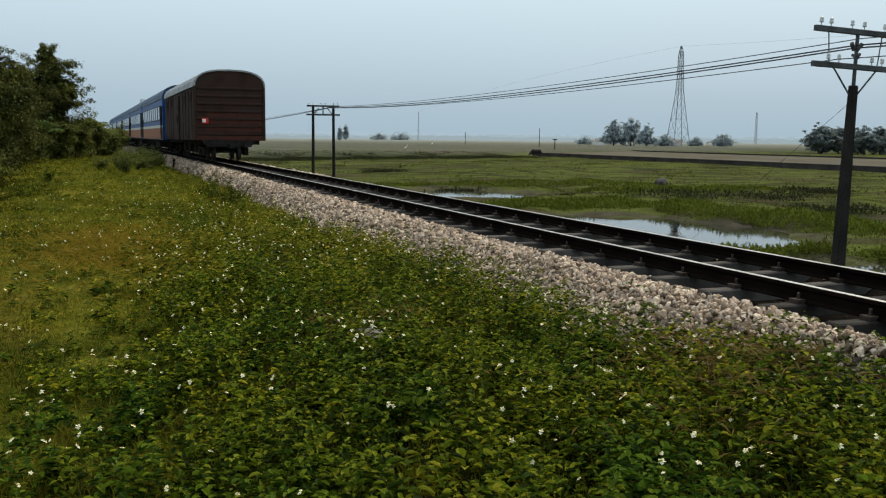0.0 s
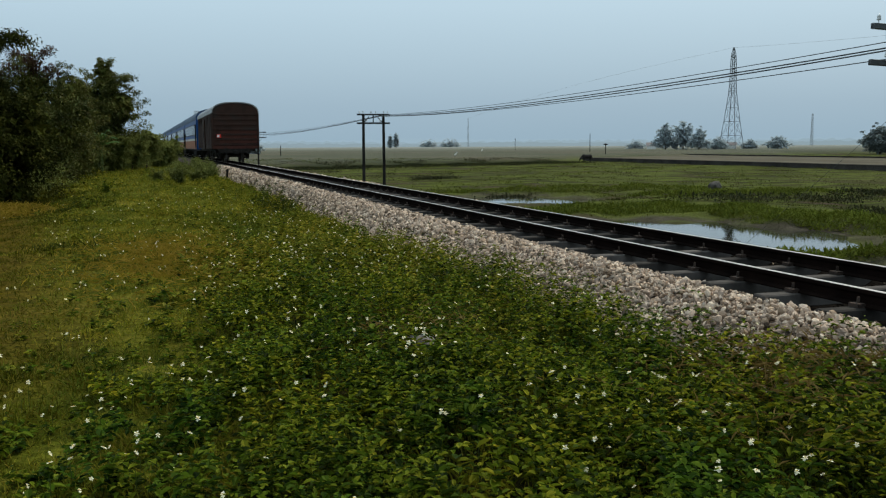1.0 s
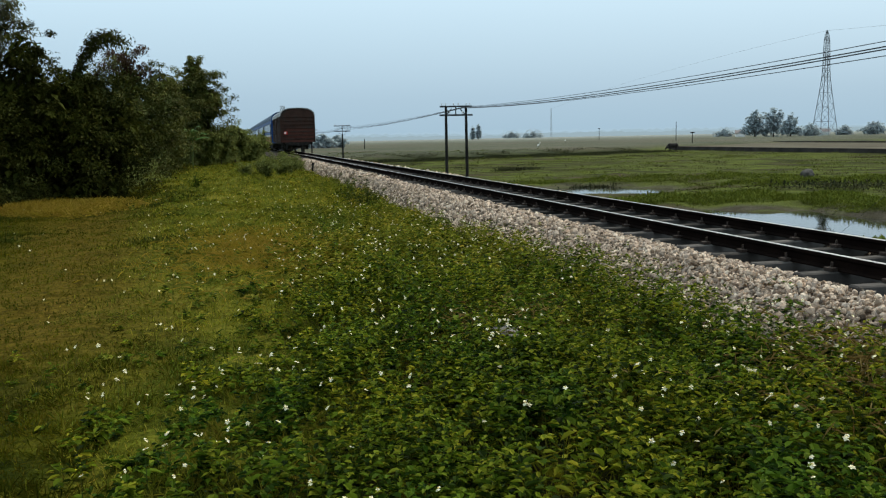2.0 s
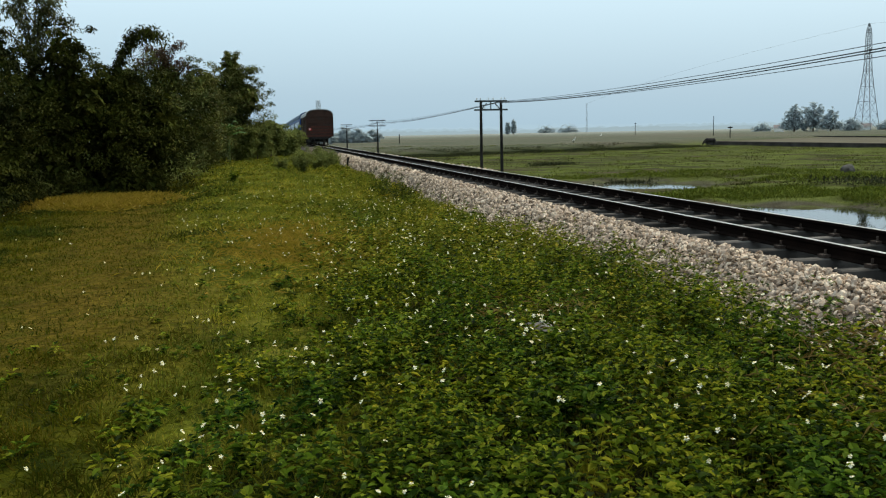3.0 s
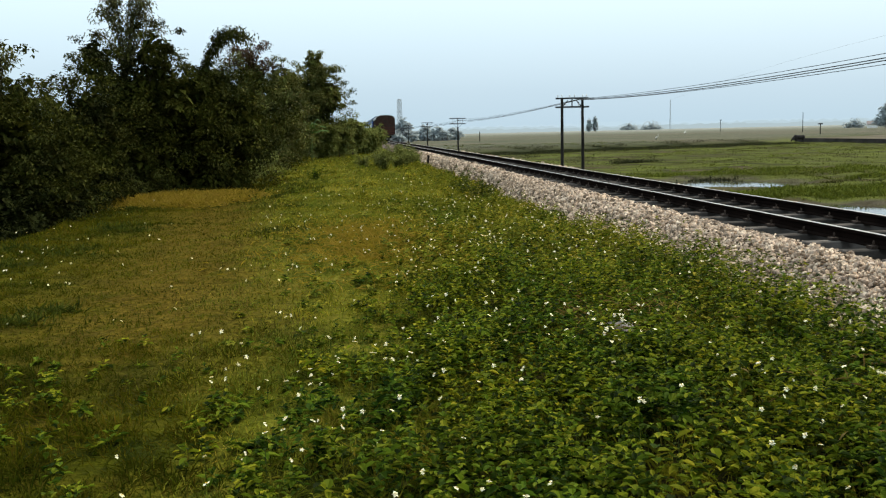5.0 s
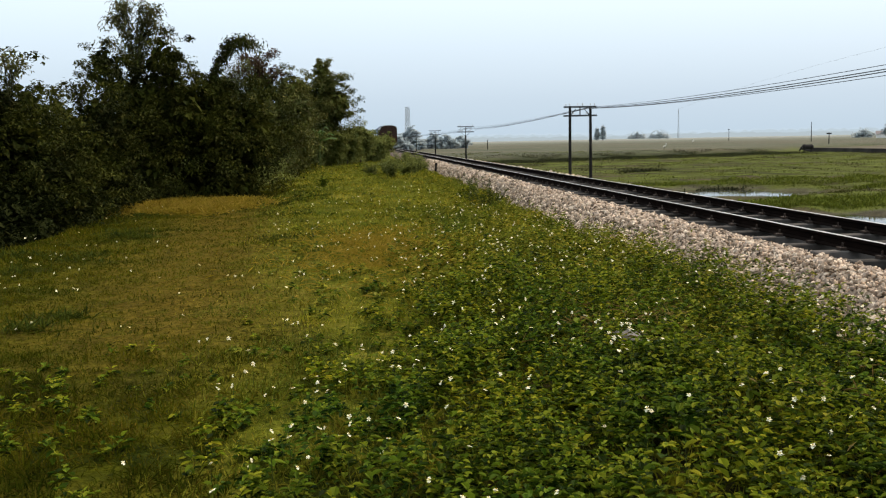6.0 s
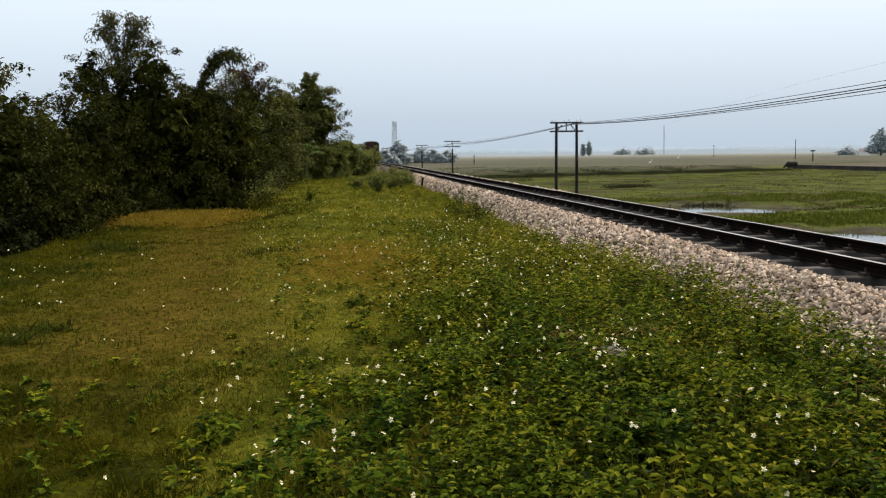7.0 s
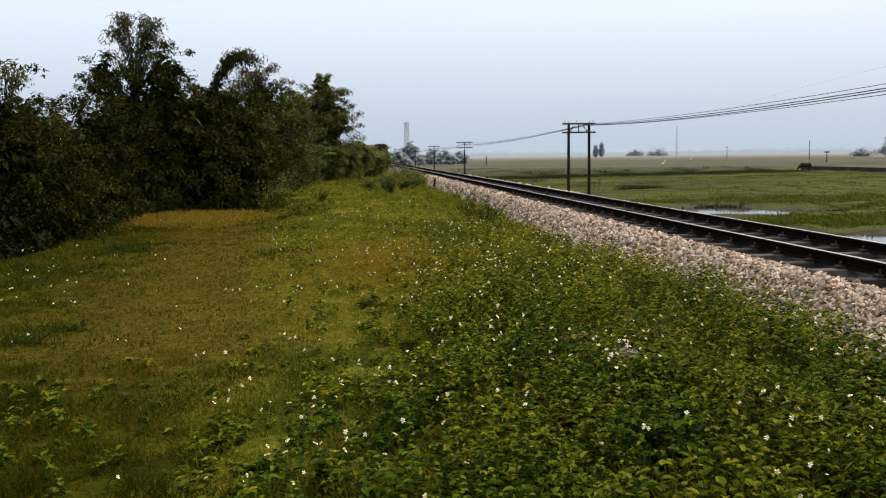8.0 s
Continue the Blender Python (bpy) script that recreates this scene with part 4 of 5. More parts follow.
def flowers():
    n = 9000
    y = RNG.uniform(2.4, 30, n) ** 1.0
    x = RNG.uniform(-9, 4.4, n)
    clump = waves(x, y, 41, 1.6) + 0.6 * waves(x, y, 42, 4) + 0.6 * np.exp(-((x - 3.2) / 0.5) ** 2 - ((y - 6.0) / 1.3) ** 2)
    ok = (x < ballast_edge(y) - 0.05) & (x > -0.5 * y - 1) & (x < 1.3 * y + 1) & (x > verge_edge(y)) & (clump + 0.8 * RNG.rand(n) + 0.15 * (x > 0.5) > 0.62) & (RNG.rand(n) > 0.9 * path_mask(x, y)) & (RNG.rand(n) > smoothstep(9, 24, y) * 0.85) & (RNG.rand(n) > 0.6 * (1 - smoothstep(-2.5, 0.5, x)))
    x, y = x[ok], y[ok]
    z = ground_z(x, y) + cover(x, y) * RNG.uniform(0.95, 1.3, len(x)) + RNG.uniform(0.02, 0.10, len(x))
    c = np.stack([x, y, z], 1)
    sets = []
    spin = RNG.uniform(0, 6.283, len(x))
    r = RNG.uniform(0.012, 0.021, len(x)) * (0.82 + 0.018 * np.minimum(y, 24))
    lean, lean_az = RNG.uniform(0.3, 1.2, len(x)), RNG.uniform(0, 6.283, len(x))
    for k in range(5):
        phi = spin + k * 1.2566                 # petals lie in a plane that leans by lean towards lean_az
        dx = -np.sin(lean_az) * np.cos(phi) + np.cos(lean_az) * np.sin(phi) * np.cos(lean)
        dy = np.cos(lean_az) * np.cos(phi) + np.sin(lean_az) * np.sin(phi) * np.cos(lean)
        sets.append(leaves(c, np.arctan2(dy, dx), np.arcsin(np.clip(np.sin(phi) * np.sin(lean), -1, 1)), r, r * 1.0, 0.0, 0.08))
    v, f = joined(sets)
    ob = tagged(new("white_flowers", np_mesh("white_flowers", v, f, M_PETAL)), "small white five-petalled wild flowers with yellow hearts", "flowers", kind="stuff")
    hearts = [leaves(c + [0, 0, 0.003], spin + k * 1.57, np.full(len(x), 0.5), r * 0.38, r * 0.4, 0.0, 0.2) for k in range(4)]
    v, f = joined(hearts)
    h = new("flower_hearts", np_mesh("flower_hearts", v, f, M_PISTIL))
    h.parent = ob
    tagged(h, kind="stuff")
    stems = [leaves(np.stack([x, y, ground_z(x, y)], 1), spin, np.full(len(x), 1.5), (z - ground_z(x, y)), np.full(len(x), 0.004), 0.0, 0.0)]
    v, f = joined(stems)
    s = new("flower_stems", np_mesh("flower_stems", v, f, M_STEM))
    s.parent = ob
    tagged(s, kind="stuff")


herbs()
grass()
tussocks()
flowers()
tuft("dry_grass", "reddish brown withered grass at the ballast edge", 4.0, 5.0, 0.8, 0.8, 800, 0.2, M_DRY, 0.8)
tuft("dry_grass", "brown withered stalks among green herbs", 2.0, 6.9, 0.6, 0.6, 300, 0.14, M_DRY, 0.8)
tuft("dry_grass", "brown withered stalks among green herbs", 3.3, 4.2, 1.1, 0.8, 260, 0.16, M_DRY, 0.8)
tuft("dry_grass", "yellowed dry grass mound below the bushes", -4.6, 26.0, 1.6, 1.7, 16000, 0.40, M_GOLD, 0.3)
tuft("dry_grass", "yellowish seeding grass on the verge", 0.3, 14.0, 1.2, 3.2, 4200, 0.22, M_GOLD, 0.5)


def rock():
    bm = bmesh.new()
    bmesh.ops.create_icosphere(bm, subdivisions=2, radius=0.12)
    for v in bm.verts:
        v.co *= 1 + 0.25 * noise.noise(v.co * 9)
        v.co.z *= 0.5
    ob = part("rock", bm, surface("grey_rock", [(0.10, 0.09, 0.08), (0.22, 0.20, 0.18)], pick="own", rough=0.9, scale=9, fine=60))
    ob.location = (1.92, 6.62, ground_z(np.array([1.92]), np.array([6.62]))[0] + 0.2)
    tagged(ob, "flat grey stone lying among the herbs", "rock")


rock()


def weed(x, y, h, n, mat, name="weed", label="tall leafy weed growing at the ballast edge"):
    """A tall herb: stems, and leaves all along them."""
    plant = new(name)
    z = ground_z(np.array([x]), np.array([y]))[0]
    plant.location = (x, y, z)
    bm = bmesh.new()
    tips = []
    for k in range(n):
        a = RNG.uniform(0, 6.283)
        far = 0.75 * h * RNG.rand()
        t = Vector((far * math.cos(a), far * math.sin(a), h * RNG.uniform(0.5, 1.0)))
        tube(bm, (0.04 * math.cos(a), 0.04 * math.sin(a), -0.05), t, 0.008, 0.003, 5)
        tips.append(t)
    part("stem", bm, M_STEM, plant)
    sets = []
    for t in tips:
        m = 34
        s = RNG.uniform(0.2, 1.0, m)
        p = np.outer(s, np.array(t)) + RNG.randn(m, 3) * 0.03
        sets.append(leaves(p, RNG.uniform(0, 6.283, m), RNG.uniform(-0.2, 0.8, m), RNG.uniform(0.07, 0.14, m), RNG.uniform(0.03, 0.05, m)))
    v, f = joined(sets)
    c = new("foliage", np_mesh("foliage", v, f, mat))
    c.parent = plant
    return tagged(plant, label, "weed")


weed(3.05, 22.0, 0.95, 16, M_TUSSOCK)
weed(2.9, 25.0, 0.5, 6, M_HERB)
for wx, wy in ((1.3, 35.0), (1.9, 36.5), (2.3, 38.5), (1.2, 38.0), (2.7, 41.0), (1.7, 41.5), (0.6, 37.0), (3.1, 44.0), (2.5, 46.0), (3.2, 49.0), (2.7, 52.0), (3.3, 55.0)):
    weed(wx, wy, RNG.uniform(0.55, 0.8), 26, M_BUSH)
weed(-1.1, 31.0, 0.5, 8, M_HERB, label="leafy weed standing in short grass")


def tree(name, x, y, base, blobs, n, leaf, mat, label, trunk_r=0.12, category="tree", sprays=(), spray_mat=None, rag=0.5, tilt=(-0.9, 0.6)):
    """blobs: (dx, dy, z, radius, flatness) from the foot; sprays: arching twigs (from z, heading degrees, reach, rise)."""
    plant = new(name)
    plant.location = (x, y, base)
    bm = bmesh.new()
    top = max(b[2] for b in blobs)
    tube(bm, (0, 0, -0.2), (0.1, 0.05, top * 0.55), trunk_r, trunk_r * 0.65, 8)
    for dx, dy, z, r, fl in blobs:
        tube(bm, (0.08, 0.04, min(top * 0.5, z * 0.6)), (dx, dy, z), trunk_r * 0.5, trunk_r * 0.15, 6)
    part("trunk", bm, M_BARK, plant)
    n, leaf = int(n * 1.6), leaf * 0.78
    w = np.array([b[3] ** 2 for b in blobs])
    nc = max(140, n // 90)                      # leaves sit in clumps, the clumps on the blobs' outer parts
    C = np.array(blobs)[RNG.choice(len(blobs), nc, p=w / w.sum())]
    d = RNG.randn(nc, 3)
    d /= np.linalg.norm(d, axis=1)[:, None]
    lump = 1 + rag * waves(d[:, 0] * 2 + C[:, 0] * 3, d[:, 1] * 2 + d[:, 2] * 2.6, 51, 1.2)
    heart = C[:, :3] + d * (C[:, 3] * (1 - 0.8 * RNG.rand(nc) ** 2.0) * lump)[:, None] * np.stack([np.ones(nc), np.ones(nc), C[:, 4]], 1)
    stray = RNG.rand(nc) < (0.16 if leaf < 0.3 else 0.03)                 # small clumps stand out of the outline
    heart = np.where(stray[:, None], C[:, :3] + (heart - C[:, :3]) * RNG.uniform(1.02, 1.18, (nc, 1)), heart)
    pick = RNG.randint(0, nc, n)
    p = heart[pick] + np.clip(RNG.randn(n, 3), -1.7, 1.7) * (0.115 * C[pick, 3] ** 0.7 * RNG.uniform(0.6, 1.2, nc)[pick])[:, None] * [1.15, 1.15, 0.7]
    p = p[p[:, 2] > -0.1]
    m = len(p)
    big = leaf * RNG.uniform(0.5, 1.15, m)
    sets = [leaves(p, RNG.uniform(0, 6.283, m), RNG.uniform(*tilt, m), big, big * RNG.uniform(0.45, 0.75, m))]
    k = n // 9                                  # broader leaves deep in the crown close it
    B = np.array(blobs)[RNG.choice(len(blobs), k, p=w / w.sum())]
    d = RNG.randn(k, 3)
    d /= np.linalg.norm(d, axis=1)[:, None]
    q = B[:, :3] + d * (B[:, 3] * 0.6 * RNG.rand(k) ** 0.4)[:, None] * np.stack([np.ones(k), np.ones(k), B[:, 4]], 1)
    q = q[q[:, 2] > 0]
    k = len(q)
    big = 2.8 * leaf * RNG.uniform(0.7, 1.2, k)
    sets.append(leaves(q, RNG.uniform(0, 6.283, k), RNG.uniform(1.3 * tilt[0], 1.7 * tilt[1], k), big, big * 0.7))
    v, f = joined(sets)
    c = new("crown", np_mesh("crown", v, f, mat))
    c.parent = plant
    if sprays:
        bm = bmesh.new()
        sets = []
        for z0, head, reach, rise in sprays:
            ca, sa = math.cos(radians(head)), math.sin(radians(head))
            pts = []
            for i in range(9):
                s = i / 8
                pts.append(Vector((ca * reach * s ** 1.5, sa * reach * s ** 1.5, z0 + rise * (1.7 * s - 0.8 * s ** 3.2))))
            for a, b in zip(pts, pts[1:]):
                tube(bm, a, b, 0.016, 0.012, 4)
            k = int(130 * (reach + rise))
            s = RNG.uniform(0.15, 1.0, k)
            q = np.stack([ca * reach * s ** 1.5, sa * reach * s ** 1.5, z0 + rise * (1.7 * s - 0.8 * s ** 3.2)], 1) + np.clip(RNG.randn(k, 3), -1.6, 1.6) * 0.085 * (0.5 + s[:, None])
            big = leaf * RNG.uniform(0.9, 1.6, k)
            sets.append(leaves(q, RNG.uniform(0, 6.283, k), RNG.uniform(-1.0, 0.2, k), big, big * 0.34))
        part("branchwork", bm, M_BARK, plant)
        v, f = joined(sets)
        c = new("twig_leaves", np_mesh("twig_leaves", v, f, spray_mat or mat))
        c.parent = plant
    return tagged(plant, label, category, "lineside trees")


LOW = -2.5
TALL = "tall wispy tree with thin arching leafy stems"
DARK = "dense dark green broadleaf tree on the lower ground"
SHRUB = "dense dark shrub at the edge of the verge"
tree("tree", -6.3, 28.6, LOW + 0.5, [(0, 0, 4.2, 1.6, 1.1), (0.9, -0.3, 5.6, 0.8, 1.2), (-0.9, 0.2, 5.5, 0.7, 1.4), (0.2, 0, 2.4, 1.9, 1.1), (1.0, 0, 4.4, 1.2, 1.0)], 17000, 0.13, M_DARKTREE, TALL,
     sprays=[(4.8, 160, 0.5, 2.6), (4.6, 200, 0.55, 2.35), (4.8, 15, 0.7, 2.3), (5.0, 340, 0.9, 2.2), (4.5, 170, 1.0, 1.8), (4.9, 20, 0.4, 2.45), (4.7, 350, 1.2, 1.7), (4.6, 185, 0.3, 2.75), (4.4, 5, 0.55, 2.5), (4.2, 185, 1.3, 1.5), (4.6, 178, 0.75, 2.4), (4.6, 0, 0.95, 2.1)], spray_mat=M_BAMBOO)
tree("tree", -4.5, 30.0, LOW, [(0, 0, 4.2, 1.9, 1.0), (1.0, 0, 3.8, 1.6, 1.0), (-0.9, 0, 5.0, 1.2, 1.0), (0.2, -0.4, 5.2, 0.9, 1.0), (0.2, -0.5, 2.2, 2.1, 0.9), (1.2, 0.3, 4.6, 1.0, 0.9)], 23000, 0.14, M_DARKTREE, DARK,
     sprays=[(4.9, 0, 1.5, 2.1), (5.0, 5, 1.3, 2.0), (4.9, 10, 1.7, 1.95), (4.7, 170, 0.7, 1.3), (4.9, 352, 1.6, 2.0)])
tree("tree", -4.2, 43.0, LOW + 0.4, [(0, 0, 4.6, 2.1, 1.0), (1.4, 0.2, 5.7, 1.1, 1.0), (-1.4, 0, 5.8, 1.1, 1.0), (0.1, 0, 5.9, 1.0, 1.0), (0.2, -0.3, 2.7, 2.5, 1.0), (1.6, 0, 4.5, 1.4, 1.0)], 20000, 0.15, M_TREE, "broadleaf tree with withered brown leaves on top",
     sprays=[(5.5, h, 1.3, 0.9 + 0.3 * (h % 4)) for h in range(0, 360, 45)], spray_mat=M_BROWNLEAF)
tree("tree", -1.5, 49.0, LOW + 0.7, [(-0.2, 0, 3.7, 1.5, 1.1), (0.1, 0, 4.9, 1.3, 1.1), (0.0, 0, 5.9, 0.95, 1.1), (-0.1, 0, 6.7, 0.5, 1.3), (-1.1, 0, 5.0, 1.4, 1.1), (0.4, 0, 5.0, 1.3, 1.0)], 18000, 0.15, M_TREE, "upright cone-shaped dark green tree")
tree("tree", -7.9, 22.8, LOW, [(0, 0, 3.6, 1.6, 1.0), (-0.6, 0, 4.6, 1.1, 1.0), (0.7, -0.4, 2.6, 1.7, 1.0), (-1.2, 0, 3.2, 1.6, 1.0)], 24000, 0.12, M_DARKTREE, DARK,
     sprays=[(4.4, 30, 0.4, 1.3), (4.5, 120, 0.4, 1.4), (4.4, 200, 0.6, 1.0), (4.5, 330, 0.3, 1.2)], spray_mat=M_BAMBOO)
tree("tree", -7.0, 25.2, LOW, [(0, 0, 3.4, 1.6, 1.0), (0.5, 0, 4.3, 1.0, 1.0), (-0.4, -0.4, 2.2, 1.8, 1.0)], 20000, 0.12, M_DARKTREE, DARK, sprays=[(4.2, 10, 0.3, 1.2), (4.2, 120, 0.4, 1.0)])
tree("tree", -9.8, 21.5, LOW, [(0, 0, 3.8, 1.9, 1.0), (0.4, 0, 5.0, 1.2, 1.0), (0.4, -0.4, 2.2, 2.0, 1.0)], 20000, 0.13, M_DARKTREE, DARK)
tree("tree", -9.6, 29.5, LOW, [(0, 0, 4.2, 2.0, 1.0), (0.4, 0, 2.2, 2.4, 0.9)], 5000, 0.22, M_DARKTREE, DARK)
tree("tree", -7.6, 35.0, LOW, [(0, 0, 4.0, 2.2, 1.0), (0.4, 0, 2.0, 2.4, 0.9)], 5000, 0.22, M_DARKTREE, DARK)
tree("tree", -4.6, 44.0, LOW, [(0, 0, 3.6, 2.2, 1.0), (1.4, 0, 3.2, 1.7, 1.0)], 6000, 0.22, M_TREE, DARK)
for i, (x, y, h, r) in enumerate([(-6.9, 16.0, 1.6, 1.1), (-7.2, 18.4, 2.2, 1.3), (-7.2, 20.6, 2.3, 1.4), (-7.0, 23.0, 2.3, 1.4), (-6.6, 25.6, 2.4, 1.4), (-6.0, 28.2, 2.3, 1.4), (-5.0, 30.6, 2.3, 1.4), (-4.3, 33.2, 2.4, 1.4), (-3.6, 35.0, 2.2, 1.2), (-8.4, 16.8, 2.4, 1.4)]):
    tree("shrub", x, y, LOW + 0.5 + 0.05 * i, [(0, 0, h * 0.55, r, 0.9), (0.5, -0.4, h * 0.35, r * 0.8, 0.8), (-0.3, 0.3, h * 0.8, r * 0.7, 0.8)], 5500, 0.13, M_SHADELEAF if i < 5 or i == 9 else M_BUSH, SHRUB, 0.05, "shrub")
for x, y, h, r in [(-1.3, 48.0, 2.0, 1.0), (-0.5, 49.5, 2.2, 1.0), (0.2, 52.5, 2.2, 0.9), (1.1, 56.0, 1.6, 0.8), (0.0, 57.0, 2.4, 1.1), (1.6, 60.0, 1.8, 0.8)]:
    tree("bush", x, y, -0.12, [(0, 0, h * 0.5, r, 0.9), (0.3, -0.3, h * 0.75, r * 0.6, 0.9), (-0.5, 0, h * 0.4, r * 0.8, 0.8)], 5000, 0.15, M_BUSH, "feathery light green bush beside the track", 0.04, "bush",
         sprays=[(h * 0.6, 40 + 70 * k, 0.5, 0.5) for k in range(5)])


def banana(x, y, base):
    plant = new("banana_plant")
    plant.location = (x, y, base)
    bm = bmesh.new()
    tube(bm, (0, 0, -0.2), (0.03, 0, 1.5), 0.11, 0.06, 8)
    part("stalk", bm, M_STEM, plant)
    for k in range(9):
        a, reach, rise = k * 2.4, 0.5 + 0.2 * (k % 3), 1.2 - 0.1 * k
        bm = bmesh.new()
        rows = []
        for i in range(8):
            s = i / 7
            c = Vector((math.cos(a) * reach * s, math.sin(a) * reach * s, 1.4 + rise * (1.8 * s - 1.25 * s * s)))
            wdt = 0.17 * math.sin(math.pi * min(1, 0.12 + 0.86 * s)) ** 0.7
            side = Vector((-math.sin(a), math.cos(a), 0)) * wdt
            rows.append([bm.verts.new(c + side + Vector((0, 0, -0.06))), bm.verts.new(c), bm.verts.new(c - side + Vector((0, 0, -0.06)))])
        for p, q in zip(rows, rows[1:]):
            for j in (0, 1):
                bm.faces.new((p[j], p[j + 1], q[j + 1], q[j]))
        part("leaf", bm, M_BANANA, plant)
    tagged(plant, "banana plant with broad light green leaves", "banana plant")


banana(-1.75, 45.5, -0.2)
banana(-2.6, 44.5, -0.3)
banana(-6.4, 16.2, -2.6)


def marker():
    bm = bmesh.new()
    tube(bm, (0, 0, 0), (0.02, 0, 0.34), 0.05, 0.045, 8)
    tube(bm, (0.02, 0, 0.32), (0.05, 0, 0.44), 0.075, 0.05, 8)
    ob = part("marker_post", bm, M_UNDER)
    ob.location = (3.95, 47.5, -0.35)
    tagged(ob, "short dark marker post at the ballast edge", "marker post")


marker()

# ---------------------------------------------------------------- fields and distance
M_MARSH = surface("marsh_grass", [(0.044, 0.051, 0.014), (0.058, 0.070, 0.016), (0.074, 0.090, 0.020), (0.07, 0.065, 0.024)], pick="island", rough=0.8, scale=0.3, fine=20, bump=0, leafy=0.25, spec=0.03, patch=(0.14, (0.5, 0.45, 0.55), (1.7, 1.75, 1.0), 0.35))
M_REED = surface("dark_bank_reeds", [(0.018, 0.023, 0.010), (0.032, 0.038, 0.016), (0.055, 0.05, 0.025)], pick="island", rough=0.8, scale=0.2, fine=20, bump=0, leafy=0.2, spec=0.03)
# Haze is put into the next three leaf colours, paler than real foliage.
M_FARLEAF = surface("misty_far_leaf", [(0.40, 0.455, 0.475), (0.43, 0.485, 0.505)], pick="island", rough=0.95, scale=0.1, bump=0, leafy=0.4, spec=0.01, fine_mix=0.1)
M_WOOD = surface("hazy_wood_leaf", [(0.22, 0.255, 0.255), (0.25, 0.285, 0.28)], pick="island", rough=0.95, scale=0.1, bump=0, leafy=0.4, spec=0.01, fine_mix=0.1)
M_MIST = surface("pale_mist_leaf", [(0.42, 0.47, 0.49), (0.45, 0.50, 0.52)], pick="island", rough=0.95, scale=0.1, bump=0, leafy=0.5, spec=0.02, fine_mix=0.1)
M_GALV = surface("pale_galvanised_steel", [(0.30, 0.32, 0.33), (0.40, 0.42, 0.43)], rough=0.6, metal=0.1, scale=0.5, bump=0)
M_TOWER = surface("dull_galvanised_steel", [(0.12, 0.13, 0.135), (0.18, 0.19, 0.195)], rough=0.7, scale=0.5, bump=0)
M_CANAL = surface("damp_canal_concrete", [(0.03, 0.028, 0.025), (0.07, 0.062, 0.055)], rough=0.9, scale=0.4, fine=5, fine_mix=0.5)
M_FALLOW = surface("fallow_earth", [(0.065, 0.055, 0.036), (0.10, 0.088, 0.06)], rough=0.95, scale=0.1, fine=2)
M_PLASTER = surface("white_plaster", [(0.6, 0.6, 0.58), (0.75, 0.75, 0.72)], rough=0.8, scale=0.5, fine=6)
M_TILE = surface("grey_roof_tiles", [(0.16, 0.14, 0.14), (0.24, 0.21, 0.2)], rough=0.85, scale=0.5, fine=6)
M_FEATHER = surface("white_feathers", [(0.72, 0.72, 0.70), (0.8, 0.8, 0.78)], rough=0.8, bump=0)
M_STRAW = surface("weathered_straw", [(0.05, 0.046, 0.04), (0.11, 0.10, 0.09)], rough=0.95, scale=3, fine=20, bump=0.8)


def field_points(n, x0, x1, y0, y1, keep):
    x, y = RNG.uniform(x0, x1, n), RNG.uniform(y0, y1, n)
    ok = (x > 9.6) & (pond(x, y) < -0.05) & (x > 0.10 * y) & (x < 1.15 * y + 6) & (RNG.rand(n) < keep(x, y))
    return x[ok], y[ok]


def marsh():
    sets = []
    for n, x0, x1, y0, y1, size in ((110000, 9.6, 50, 10, 60, 0.20), (110000, 9.6, 90, 50, 175, 0.30)):
        x, y = field_points(n, x0, x1, y0, y1, lambda x, y: np.clip(0.35 + 0.6 * waves(x, y * 0.6, 61, 11) + 0.5 * waves(x, y, 62, 3) + 0.9 * np.exp(-((pond(x, y) + 0.28) / 0.16) ** 2), 0, 1))
        a = RNG.uniform(0, 6.283, len(x))
        big = size * RNG.uniform(0.4, 1.1, len(x)) * (1 + 0.5 * waves(x, y, 63, 6))
        p = np.stack([x, y, ground_z(x, y) - 0.02], 1)
        sets.append(leaves(p, a, RNG.uniform(0.3, 1.4, len(x)), big, big * 0.22, 0.35, 0.1))
    v, f = joined(sets)
    tagged(new("marsh_grass", np_mesh("marsh_grass", v, f, M_MARSH)), "bright green marsh grass in uneven tufts", "grass", kind="stuff")


